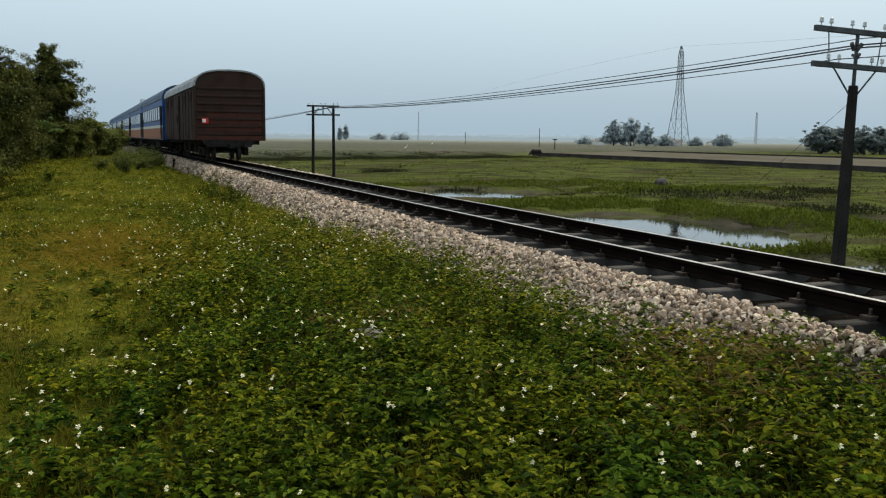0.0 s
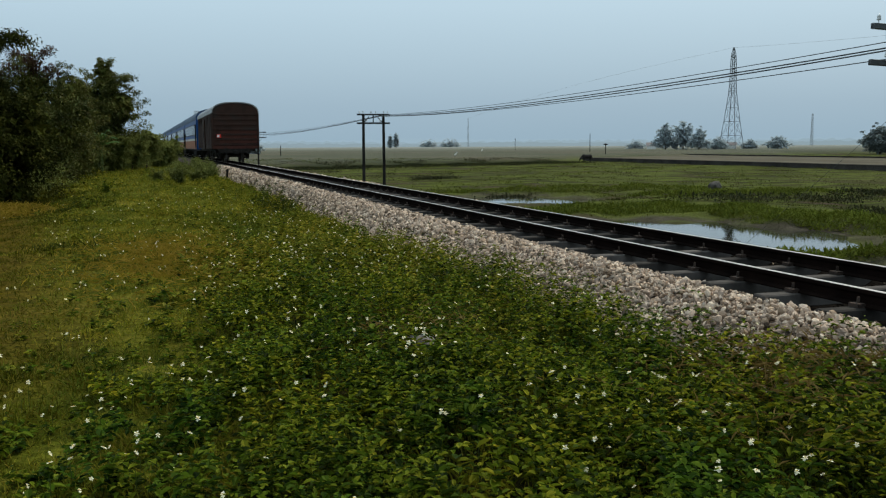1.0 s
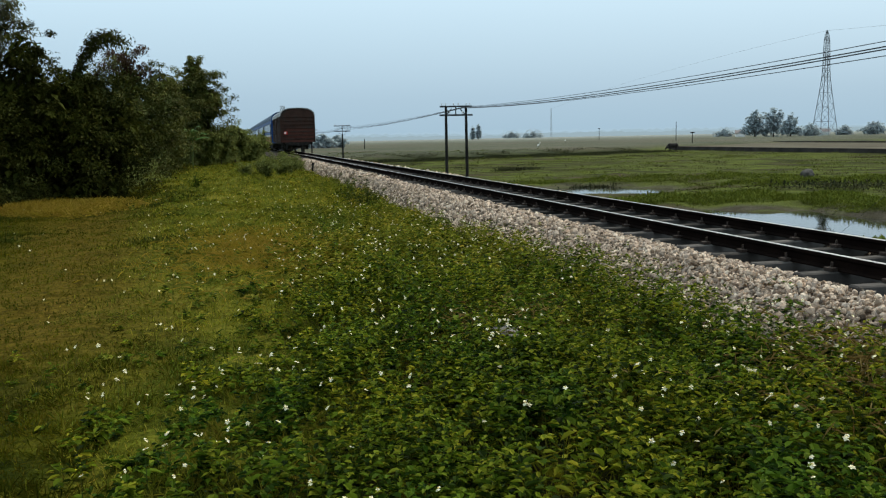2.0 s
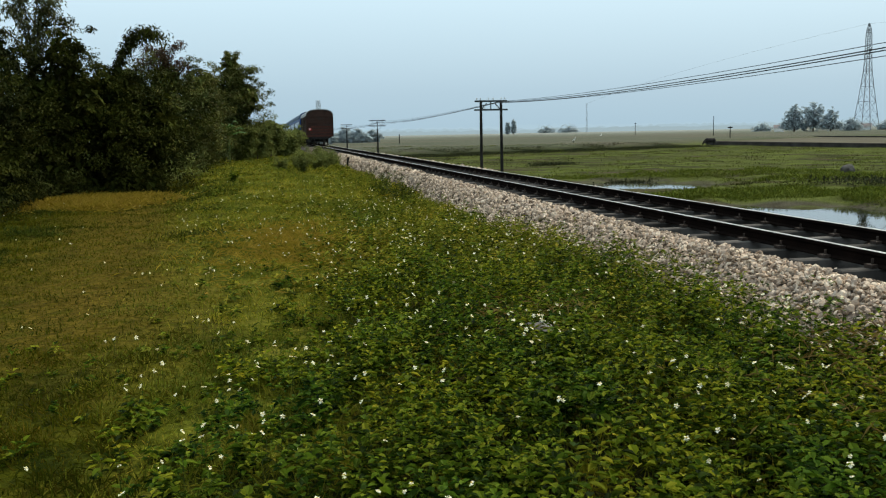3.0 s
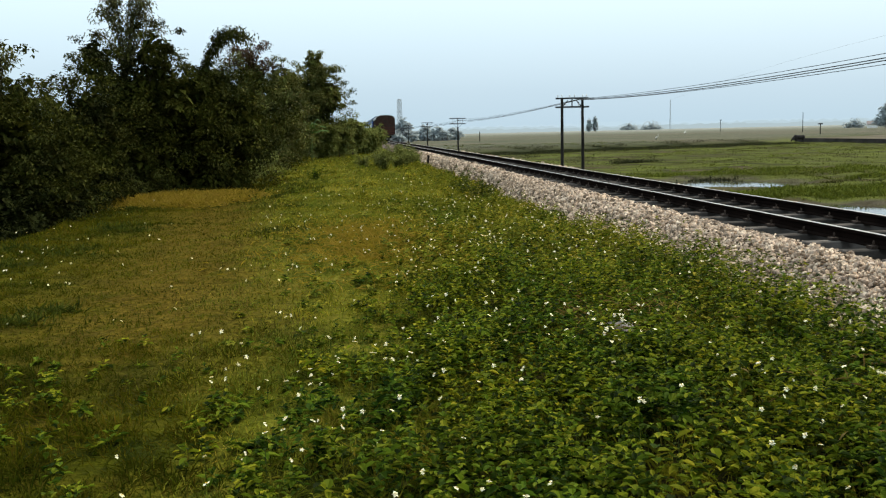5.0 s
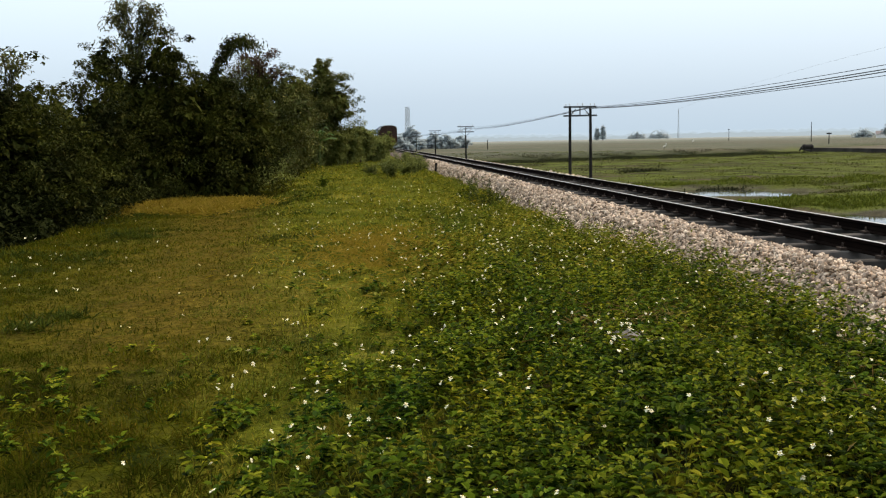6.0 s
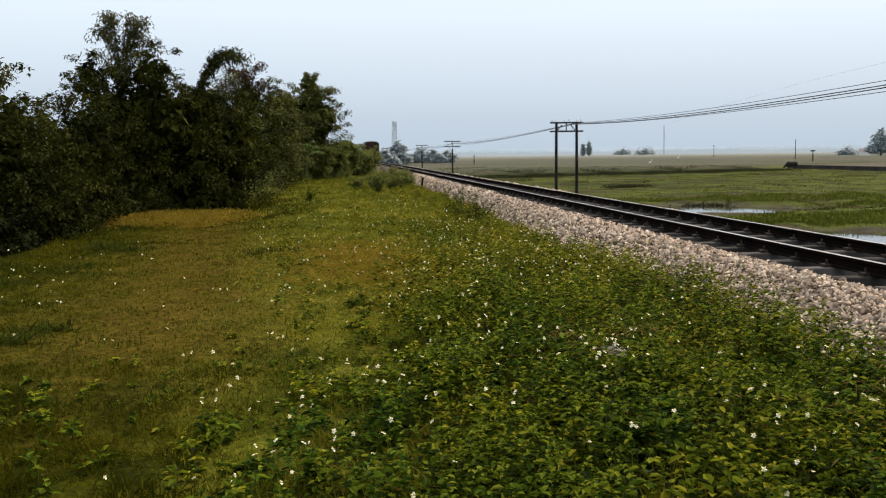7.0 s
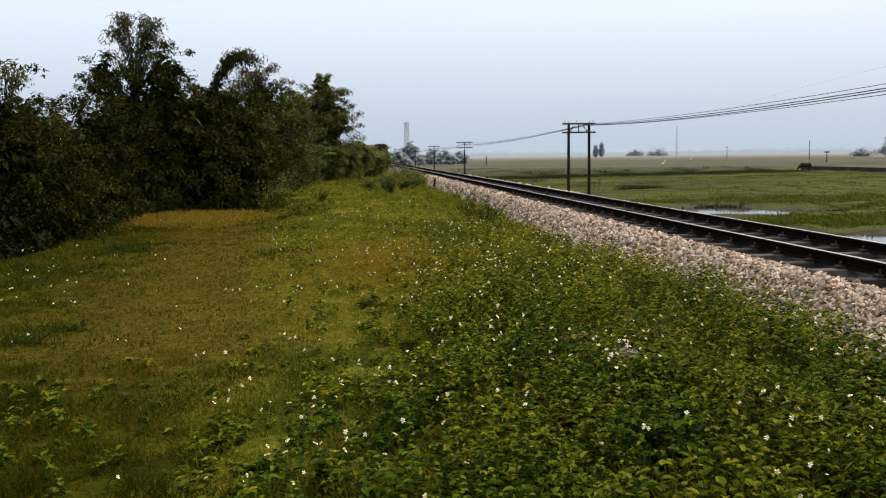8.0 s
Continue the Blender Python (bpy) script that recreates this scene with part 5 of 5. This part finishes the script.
def reeds():
    n = 70000
    x = RNG.uniform(12, 86, n)
    y = bank_y(x) + RNG.uniform(-22, 5.0, n)
    ok = RNG.rand(n) < scrub(x, y)
    x, y = x[ok], y[ok]
    n = len(x)
    p = np.stack([x, y, ground_z(x, y) - 0.05], 1)
    big = RNG.uniform(0.15, 0.38, n) * (1 + 0.4 * waves(x, y, 71, 9))
    v, f = leaves(p, RNG.uniform(0, 6.283, n), RNG.uniform(0.5, 1.4, n), big, big * 0.3, 0.3, 0.1)
    tagged(new("bank_reeds", np_mesh("bank_reeds", v, f, M_REED)), "dark reeds and scrub along the field bank", "reeds", kind="stuff")
    spots = [(35.0, 50.0, 1.6), (40.0, 48.0, 1.3), (47.0, 52.0, 1.2), (28, 92, 1.0), (52.0, 44.0, 1.4), (36.0, 38.0, 1.0), (24.0, 61.0, 0.6)]
    for cx, cy, r in spots:
        n = 800
        x, y = cx + r * 1.3 * RNG.randn(n), cy + r * 0.8 * RNG.randn(n)
        p = np.stack([x, y, ground_z(x, y) - 0.05 + RNG.rand(n) * 0.25 * r], 1)
        big = RNG.uniform(0.15, 0.45, n)
        v, f = leaves(p, RNG.uniform(0, 6.283, n), RNG.uniform(0.4, 1.4, n), big, big * 0.3, 0.3, 0.1)
        tagged(new("reed_clump", np_mesh("reed_clump", v, f, M_REED)), "dark clump of reeds standing in the marsh", "reeds", "reed clumps", "stuff")


def grass_bank(cx, cy, rx, ry, n, seed):
    """A low bank of fresh grass along the water."""
    t = RNG.uniform(0, 6.283, n)
    k = np.sqrt(RNG.rand(n))
    x, y = cx + rx * k * np.cos(t), cy + ry * k * np.sin(t)
    ok = (pond(x, y) < -0.03) & (waves(x, y, seed, 5) + RNG.rand(n) > 0.1)
    x, y = x[ok], y[ok]
    hump = 0.35 * np.clip(1 - ((x - cx) / rx) ** 2 - ((y - cy) / ry) ** 2, 0, 1)
    big = RNG.uniform(0.15, 0.42, len(x))
    p = np.stack([x, y, ground_z(x, y) - 0.03 + hump * RNG.rand(len(x))], 1)
    v, f = leaves(p, RNG.uniform(0, 6.283, len(x)), RNG.uniform(0.3, 1.4, len(x)), big, big * 0.2, 0.35, 0.1)
    tagged(new("grass_bank", np_mesh("grass_bank", v, f, M_FRESH)), "fresh bright green grass bank beside the pond", "grass", kind="stuff")


M_FRESH = surface("fresh_grass", [(0.052, 0.068, 0.009), (0.09, 0.112, 0.014), (0.13, 0.15, 0.022)], pick="island", rough=0.8, scale=0.4, fine=20, bump=0, leafy=0.2, spec=0.03)
marsh()
reeds()
grass_bank(29.0, 35.0, 3.2, 12.0, 16000, 81)
grass_bank(22.5, 44.5, 10.0, 3.0, 14000, 82)
grass_bank(21.0, 22.2, 9.0, 1.5, 9000, 83)
grass_bank(31.0, 66.0, 12.0, 4.0, 10000, 84)
grass_bank(40.0, 57.0, 9.0, 2.6, 8000, 85)
weed_in_pond = weed(22.3, 32.5, 0.8, 9, M_REED, "pond_weed", "low leafy plant standing in the pond")
weed_in_pond.location.z = WATER - 0.1


def canal():
    for x, y0, y1, z1 in ((87.0, 40.0, 180.0, -1.62), (128.0, 40.0, 236.0, -1.42)):
        bm = bmesh.new()
        box(bm, x, x + 0.5, y0, y1, -2.8, z1)
        box(bm, x - 0.06, x + 0.56, y0, y1, z1 - 0.12, z1 + 0.02)
        tagged(part("canal_wall", bm, M_CANAL), "low dark concrete wall of an irrigation canal", "canal wall", kind="structure")
    bm = bmesh.new()
    v = [bm.verts.new(c) for c in ((87.5, 40, -1.76), (128, 40, -1.68), (128, 236, -1.68), (87.5, 180, -1.76))]
    bm.faces.new(v)
    tagged(part("fallow_field", bm, M_FALLOW), "brown fallow field between canal walls", "field", kind="structure")


canal()


def lattice(name, x, y, base, levels, leg, brace, mat, label, arms=()):
    """levels: (height, half width) from the foot up; four legs with crossed bracing; arms: (height, half length)."""
    tower = new(name)
    tower.location = (x, y, base)
    tower.rotation_euler = (0, 0, 0.5)
    corners = [(-1, -1), (1, -1), (1, 1), (-1, 1)]
    for sx, sy in corners:
        bm = bmesh.new()
        for (h0, w0), (h1, w1) in zip(levels, levels[1:]):
            tube(bm, (sx * w0, sy * w0, h0), (sx * w1, sy * w1, h1), leg, leg, 5)
        part("leg", bm, mat, tower)
    for (h0, w0), (h1, w1) in zip(levels, levels[1:]):
        bm = bmesh.new()
        for (ax, ay), (bx, by) in zip(corners, corners[1:] + corners[:1]):
            tube(bm, (ax * w0, ay * w0, h0), (bx * w1, by * w1, h1), brace, brace, 4)
            tube(bm, (bx * w0, by * w0, h0), (ax * w1, ay * w1, h1), brace, brace, 4)
            tube(bm, (ax * w1, ay * w1, h1), (bx * w1, by * w1, h1), brace, brace, 4)
        part("bracing", bm, mat, tower)
    for h, half in arms:
        bm = bmesh.new()
        for s in (-1, 1):
            tube(bm, (0, 0, h + 0.8), (s * half, 0, h), brace, brace, 4)
            tube(bm, (0, 0, h - 0.4), (s * half, 0, h), brace, brace, 4)
        part("arm", bm, mat, tower)
    return tagged(tower, label, "tower")


def polar(deg, d):
    return d * math.sin(radians(deg)), d * math.cos(radians(deg))


lattice("transmission_tower", *polar(34.39, 430), -1.6, [(0, 3.9), (6, 3.2), (12, 2.5), (18, 1.85), (24, 1.25), (27, 1.1), (30, 1.0), (33, 0.95), (36, 0.9), (39, 0.8), (41, 0.6), (43.3, 0.12)], 0.13, 0.06, M_TOWER,
        "tall grey lattice power transmission tower", [(24.5, 2.6), (33, 2.4), (39.5, 1.6)])
lattice("radio_mast", *polar(19.08, 800), -1.4, [(k * 2.4, 0.55 - 0.04 * k) for k in range(11)], 0.07, 0.03, M_GALV, "thin pale radio mast far across the fields")
lattice("radio_mast", *polar(38.7, 800), -1.4, [(k * 2.5, 0.9 - 0.05 * k) for k in range(11)], 0.09, 0.05, M_GALV, "thin pale radio mast far across the fields")
lattice("radio_mast", *polar(3.13, 700), -1.4, [(k * 3.0, 1.6 - 0.06 * k) for k in range(10)], 0.16, 0.09, M_GALV, "pale lattice mast beyond the railway line")


def field_post(deg, d, top, bar, label="thin dark post standing in the fields"):
    x, y = polar(deg, d)
    post = new("field_post")
    z = ground_z(np.array([x]), np.array([y]))[0]
    post.location = (x, y, z)
    bm = bmesh.new()
    tube(bm, (0, 0, -0.2), (0, 0, top - z), 0.13, 0.09, 6)
    part("post", bm, M_CONC, post)
    if bar:
        bm = bmesh.new()
        box(bm, -bar, bar, -0.08, 0.08, top - z - 0.35, top - z - 0.1)
        part("bar", bm, M_CONC, post)
    tagged(post, label, "post", "field posts")


field_post(26.33, 300, 4.4, 0.0)
field_post(27.25, 230, 1.25, 0.55, "short dark post with a wide head in the fields")
field_post(21.9, 420, 3.6, 0.4)
field_post(7.9, 240, 1.1, 0.0)

FIELD_TREES = [(30.7, 400, 11, 4.6, 1500, 0), (31.7, 405, 12.5, 4.8, 1700, 0), (32.6, 400, 9, 3.6, 900, 0), (33.6, 410, 6, 3.5, 700, 1), (36.9, 430, 6.5, 4.0, 900, 1), (35.4, 440, 4.5, 3.0, 500, 1), (29.0, 480, 4.0, 4.0, 500, 1)]      # degrees off the track, metres away, height, spread, leaves, form
WOOD_TREES = [(42.2, 300, 9.6, 4.3, 2200, 1), (43.1, 305, 9.4, 4.4, 2200, 1), (44.1, 300, 8.8, 4.4, 2200, 1), (45.2, 300, 8.8, 4.4, 2200, 1), (46.3, 305, 8.6, 4.4, 2000, 1)]
MIST_TREES = [(14.4, 720, 10.5, 2.2, 1100, 0), (14.75, 722, 12.0, 2.4, 1200, 0), (16.7, 900, 7.0, 6.5, 1100, 1), (18.0, 900, 6.5, 8.0, 1300, 1)]
LINE_TREES = [(2.5, 250, 6.0, 2.6, 900, 1), (3.3, 255, 6.6, 2.6, 1000, 0), (4.6, 285, 5.4, 2.6, 900, 1), (5.4, 280, 5.0, 2.6, 900, 1), (6.2, 290, 4.6, 2.4, 700, 1)]
for deg, d, h, r, n, kind in FIELD_TREES + WOOD_TREES + LINE_TREES + MIST_TREES:
    x, y = polar(deg, d)
    z = ground_z(np.array([x]), np.array([y]))[0]
    if kind:
        blobs = [(0, 0, h * 0.28, r, 0.7), (r * 0.8, 0, h * 0.32, r * 0.8, 0.8), (-r * 0.8, 0, h * 0.3, r * 0.8, 0.7), (0.3, 0, h * 0.62, r * 0.6, 0.8)]
    else:
        blobs = [(-r * 0.5, 0, h * 0.62, r * 0.5, 1.2), (r * 0.5, 0, h * 0.66, r * 0.5, 1.2), (0, 0, h * 0.85, r * 0.35, 1.2), (0, 0, h * 0.3, r * 0.9, 0.8), (r * 0.9, 0, h * 0.25, r * 0.7, 0.8), (-r * 0.8, 0, h * 0.25, r * 0.7, 0.8), (0, 0, h * 0.5, r * 0.75, 1.1)]
    if d > 600 and not kind:
        blobs = [(0, 0, h * 0.25, r, 1.2), (0.2, 0, h * 0.5, r * 0.9, 1.3), (0, 0, h * 0.75, r * 0.65, 1.4)]
    near_wood = deg > 40
    if near_wood:
        blobs = [(0, 0, h * 0.3, r, 0.75), (r * 0.6, 0, h * 0.5, r * 0.8, 0.8), (-r * 0.6, 0, h * 0.45, r * 0.8, 0.8), (0.3, 0, h * 0.68, r * 0.65, 0.8)]
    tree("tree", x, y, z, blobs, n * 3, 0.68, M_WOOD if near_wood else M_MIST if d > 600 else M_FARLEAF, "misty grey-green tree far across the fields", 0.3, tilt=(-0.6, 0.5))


def house(deg, d, w, h):
    x, y = polar(deg, d)
    ob = new("house")
    ob.location = (x, y, ground_z(np.array([x]), np.array([y]))[0] - 0.1)
    ob.rotation_euler = (0, 0, -radians(deg))
    bm = bmesh.new()
    box(bm, -w / 2, w / 2, -2, 2, 0, h)
    part("wall", bm, M_PLASTER, ob)
    bm = bmesh.new()
    v = [bm.verts.new(c) for c in ((-w / 2 - 0.3, -2.3, h), (w / 2 + 0.3, -2.3, h), (w / 2 + 0.3, 2.3, h), (-w / 2 - 0.3, 2.3, h), (-w / 2 - 0.3, 0, h + 1.4), (w / 2 + 0.3, 0, h + 1.4))]
    for q in ((0, 1, 5, 4), (2, 3, 4, 5), (0, 4, 3), (1, 2, 5), (3, 2, 1, 0)):
        bm.faces.new([v[i] for i in q])
    part("roof", bm, M_TILE, ob)
    tagged(ob, "small white house with grey roof in the distance", "house", "far houses")


house(29.9, 440, 4, 1.6)
house(34.4, 450, 4, 1.5)


def egret(deg, d):
    x, y = polar(deg, d)
    bird = new("egret")
    bird.location = (x, y, ground_z(np.array([x]), np.array([y]))[0])
    bm = bmesh.new()
    bmesh.ops.create_icosphere(bm, subdivisions=2, radius=0.17, matrix=pose(0, 0, 0.55, 0, -25) @ Matrix.Diagonal((1.5, 0.75, 0.8, 1)))
    part("body", bm, M_FEATHER, bird)
    bm = bmesh.new()
    tube(bm, (0.22, 0, 0.65), (0.36, 0, 0.92), 0.06, 0.04, 6)
    tube(bm, (0.36, 0, 0.92), (0.32, 0, 1.1), 0.04, 0.04, 6)
    tube(bm, (0.30, 0, 1.1), (0.52, 0, 1.06), 0.05, 0.01, 6)
    part("neck", bm, M_FEATHER, bird)
    for s in (-1, 1):
        bm = bmesh.new()
        tube(bm, (0, s * 0.06, 0), (0, s * 0.06, 0.45), 0.015, 0.02, 5)
        part("leg", bm, M_UNDER, bird)
    tagged(bird, "white egret standing in the green field", "bird", "egrets")


egret(18.3, 190)
egret(19.9, 330)


M_HIDE = surface("dark_buffalo_hide", [(0.018, 0.016, 0.015), (0.035, 0.031, 0.028)], pick="own", rough=0.8, scale=3, fine=30, bump=0.3)
M_HORN = surface("grey_horn", [(0.06, 0.055, 0.05), (0.10, 0.09, 0.08)], pick="own", rough=0.6, scale=6, bump=0)


def ellipsoid(bm, x, y, z, rx, ry, rz, tilt=0):
    bmesh.ops.create_icosphere(bm, subdivisions=2, radius=1.0, matrix=pose(x, y, z, 0, tilt) @ Matrix.Diagonal((rx, ry, rz, 1)))


def buffalo(x, y):
    """A grazing animal, its head low towards -x."""
    beast = new("water_buffalo")
    beast.location = (x, y, ground_z(np.array([x]), np.array([y]))[0])
    bm = bmesh.new()
    ellipsoid(bm, 0.05, 0, 0.98, 0.95, 0.40, 0.44)
    ellipsoid(bm, 0.72, 0, 1.02, 0.45, 0.36, 0.42)
    ellipsoid(bm, -0.62, 0, 1.05, 0.48, 0.34, 0.42)
    ellipsoid(bm, -1.05, 0, 0.88, 0.45, 0.19, 0.24, -35)
    part("body", bm, M_HIDE, beast, smooth=True)
    bm = bmesh.new()
    ellipsoid(bm, -1.42, 0, 0.52, 0.32, 0.14, 0.16, -58)
    ellipsoid(bm, -1.53, 0, 0.30, 0.13, 0.11, 0.10, -58)
    for s in (-1, 1):
        ellipsoid(bm, -1.26, s * 0.22, 0.72, 0.05, 0.13, 0.07)
    head = part("head", bm, M_HIDE, beast, smooth=True)
    for s in (-1, 1):
        bm = bmesh.new()
        tube(bm, (-1.28, s * 0.1, 0.76), (-1.2, s * 0.34, 0.84), 0.05, 0.04, 6)
        tube(bm, (-1.2, s * 0.34, 0.84), (-0.98, s * 0.42, 0.94), 0.04, 0.012, 6)
        part("horn", bm, M_HORN, head, "curved grey horn")
        for lx in (-0.6, 0.72):
            bm = bmesh.new()
            tube(bm, (lx, s * 0.2, 0.85), (lx + 0.03, s * 0.2, 0.42), 0.14, 0.075, 8)
            tube(bm, (lx + 0.03, s * 0.2, 0.42), (lx, s * 0.2, -0.04), 0.07, 0.075, 8)
            part("leg", bm, M_HIDE, beast)
    bm = bmesh.new()
    tube(bm, (1.12, 0, 1.2), (1.22, 0.03, 0.75), 0.035, 0.025, 6)
    tube(bm, (1.22, 0.03, 0.75), (1.22, 0.03, 0.5), 0.045, 0.02, 6)
    part("tail", bm, M_HIDE, beast)
    tagged(beast, "dark water buffalo grazing at the end of a canal wall", "water buffalo")


buffalo(84.2, 171.5)


def power_line(a, b, sag):
    bm = bmesh.new()
    a, b = Vector(a), Vector(b)
    pts = [a.lerp(b, i / 30) - Vector((0, 0, 4 * sag * (i / 30) * (1 - i / 30))) for i in range(31)]
    for p, q in zip(pts, pts[1:]):
        tube(bm, p, q, 0.035, 0.035, 4)
    tagged(part("power_line", bm, M_GALV), "thin pale power cable strung from a lattice tower", "power line", "power lines")


TOWER_X, TOWER_Y = polar(34.39, 430)
FAR_X, FAR_Y = polar(19.08, 800)
power_line((FAR_X, FAR_Y, 22.5), (TOWER_X, TOWER_Y, 41.6), -3.0)
power_line((TOWER_X, TOWER_Y, 41.6), (TOWER_X + 50, TOWER_Y - 260, 42.0), 3.0)


def straw_heap():
    bm = bmesh.new()
    bmesh.ops.create_icosphere(bm, subdivisions=3, radius=0.5)
    for v in bm.verts:
        v.co *= 1 + 0.16 * noise.noise(v.co * 3.5)
        v.co.z *= 0.85
    ob = part("straw_heap", bm, M_STRAW)
    x, y = polar(33.55, 76)
    ob.location = (x, y, ground_z(np.array([x]), np.array([y]))[0] + 0.25)
    tagged(ob, "grey weathered straw heap in the marsh", "straw heap")


straw_heap()


def distance(radius, base, low, high, size, seed, colour):
    """A misty line of woods round the horizon: a glowing ring, haze put into its colour."""
    m = bpy.data.materials.new("misty_distance")
    m.use_nodes = True
    n, l = m.node_tree.nodes, m.node_tree.links
    n.clear()
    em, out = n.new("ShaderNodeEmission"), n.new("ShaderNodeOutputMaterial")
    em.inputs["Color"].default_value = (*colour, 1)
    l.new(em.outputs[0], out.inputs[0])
    a = np.linspace(0, 2 * math.pi, 1800, endpoint=False)
    r = np.random.RandomState(seed)
    s = radius * a
    top = low + (high - low) * np.clip(0.35 + 0.35 * np.interp(s, np.arange(0, s[-1] + size * 8, size * 4), r.uniform(-1, 1, int((s[-1] + size * 8) / (size * 4)) + 1)[:len(np.arange(0, s[-1] + size * 8, size * 4))]) + 0.25 * r.uniform(-1, 1, len(a)), 0, 1.3)
    x, y = radius * np.sin(a), radius * np.cos(a)
    v = np.concatenate([np.stack([x, y, np.full_like(x, base)], 1), np.stack([x, y, top], 1)])
    k = np.arange(len(a))
    j = (k + 1) % len(a)
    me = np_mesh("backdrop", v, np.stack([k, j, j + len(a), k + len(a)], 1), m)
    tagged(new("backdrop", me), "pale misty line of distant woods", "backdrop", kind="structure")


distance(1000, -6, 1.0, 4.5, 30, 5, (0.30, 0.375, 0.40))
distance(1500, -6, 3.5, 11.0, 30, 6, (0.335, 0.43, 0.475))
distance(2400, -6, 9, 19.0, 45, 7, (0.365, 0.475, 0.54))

# ---------------------------------------------------------------- ballast stones
ICO = bmesh.new()
bmesh.ops.create_icosphere(ICO, subdivisions=1, radius=1.0)
ICO_V = np.array([v.co[:] for v in ICO.verts])
ICO_F = np.array([[v.index for v in f.verts] for f in ICO.faces])
ICO.free()


def stone_points(y0, y1, zones):
    xs, ys, kinds = [], [], []
    for x0, x1, dens, kind in zones:
        n = int((x1 - x0) * (y1 - y0) * dens)
        x, y = RNG.uniform(x0, x1, n), RNG.uniform(y0, y1, n)
        ok = x > ballast_edge(y) - 0.35
        if kind == 1:      # between the rails: not on the sleepers
            ok &= np.abs((y - 4.9 + 0.3615) % 0.723 - 0.3615) > 0.13
        xs.append(x[ok])
        ys.append(y[ok])
        kinds.append(np.full(ok.sum(), kind))
    return np.concatenate(xs), np.concatenate(ys), np.concatenate(kinds)


def stones_mesh(name, x, y, z, r, mat, label=""):
    n = len(x)
    q = RNG.randn(n, 4)
    q /= np.linalg.norm(q, axis=1)[:, None]
    w, a, b, c = q.T
    R = np.stack([1 - 2 * (b * b + c * c), 2 * (a * b - c * w), 2 * (a * c + b * w), 2 * (a * b + c * w), 1 - 2 * (a * a + c * c), 2 * (b * c - a * w), 2 * (a * c - b * w), 2 * (b * c + a * w), 1 - 2 * (a * a + b * b)], 1).reshape(n, 3, 3)
    sc = RNG.uniform(0.38, 1.35, (n, 1, 3)) * r[:, None, None]
    v = (ICO_V[None] * RNG.uniform(0.68, 1.16, (n, len(ICO_V), 1))) * sc
    v = np.einsum("nij,nkj->nki", R, v)
    v += np.stack([x, y, z], 1)[:, None]
    f = (ICO_F[None] + (np.arange(n) * len(ICO_V))[:, None, None]).reshape(-1, 3)
    return np_mesh(name, v.reshape(-1, 3), f, mat)


def all_stones():
    for y0, y1, size, zones in ((2.0, 13.0, 0.023, ((3.3, 4.68, 1200, 0), (4.66, 6.3, 150, 1), (6.3, 7.3, 200, 0))),
                                (13.0, 28.0, 0.029, ((3.3, 4.68, 680, 0), (4.66, 6.3, 60, 1), (6.3, 7.1, 140, 0))),
                                (28.0, 60.0, 0.050, ((3.6, 4.68, 230, 0), (6.3, 7.0, 60, 0)))):
        x, y, k = stone_points(y0, y1, zones)
        r = size * RNG.uniform(0.55, 1.5, len(x))
        z = bed_z(x, y) + r * np.where(k == 1, RNG.uniform(-0.7, 0.1, len(x)), RNG.uniform(-0.5, 0.8, len(x)))
        for kind, mat in ((0, M_STONE), (1, M_DARKSTONE)):
            s = k == kind
            if s.any():
                ob = new("loose_stones", stones_mesh("loose_stones", x[s], y[s], z[s], r[s], mat))
                ob.parent = ballast
                tagged(ob, kind="stuff")
    # single stones on the shoulder nearest to the eye
    base = [stones_mesh("stone", np.zeros(1), np.zeros(1), np.zeros(1), np.array([0.03]), M_STONE_OWN) for _ in range(10)]
    for k in range(300):
        y = RNG.uniform(4.2, 9.0)
        x = RNG.uniform(float(ballast_edge(np.array([y]))[0]) - 0.1, 4.55)
        s = new("stone", base[k % 10])
        s.parent = ballast
        s.location = (x, y, float(bed_z(np.array([x]), np.array([y]))[0]) + 0.03)
        s.rotation_euler = RNG.uniform(0, 6.28, 3)


all_stones()


# ---------------------------------------------------------------- what moves
def motions():
    times = [k / 30 for k in range(241)]
    for car, ahead, sets in rolling:
        walk(car, [(t, pose(TRACK_X, START + ahead + SPEED * t, 0)) for t in times])
        for ws in sets:
            y = ws.location.y
            walk(ws, [(t, pose(0, y, 0.56, -math.degrees(SPEED * t / 0.40) % 360)) for t in times])


motions()
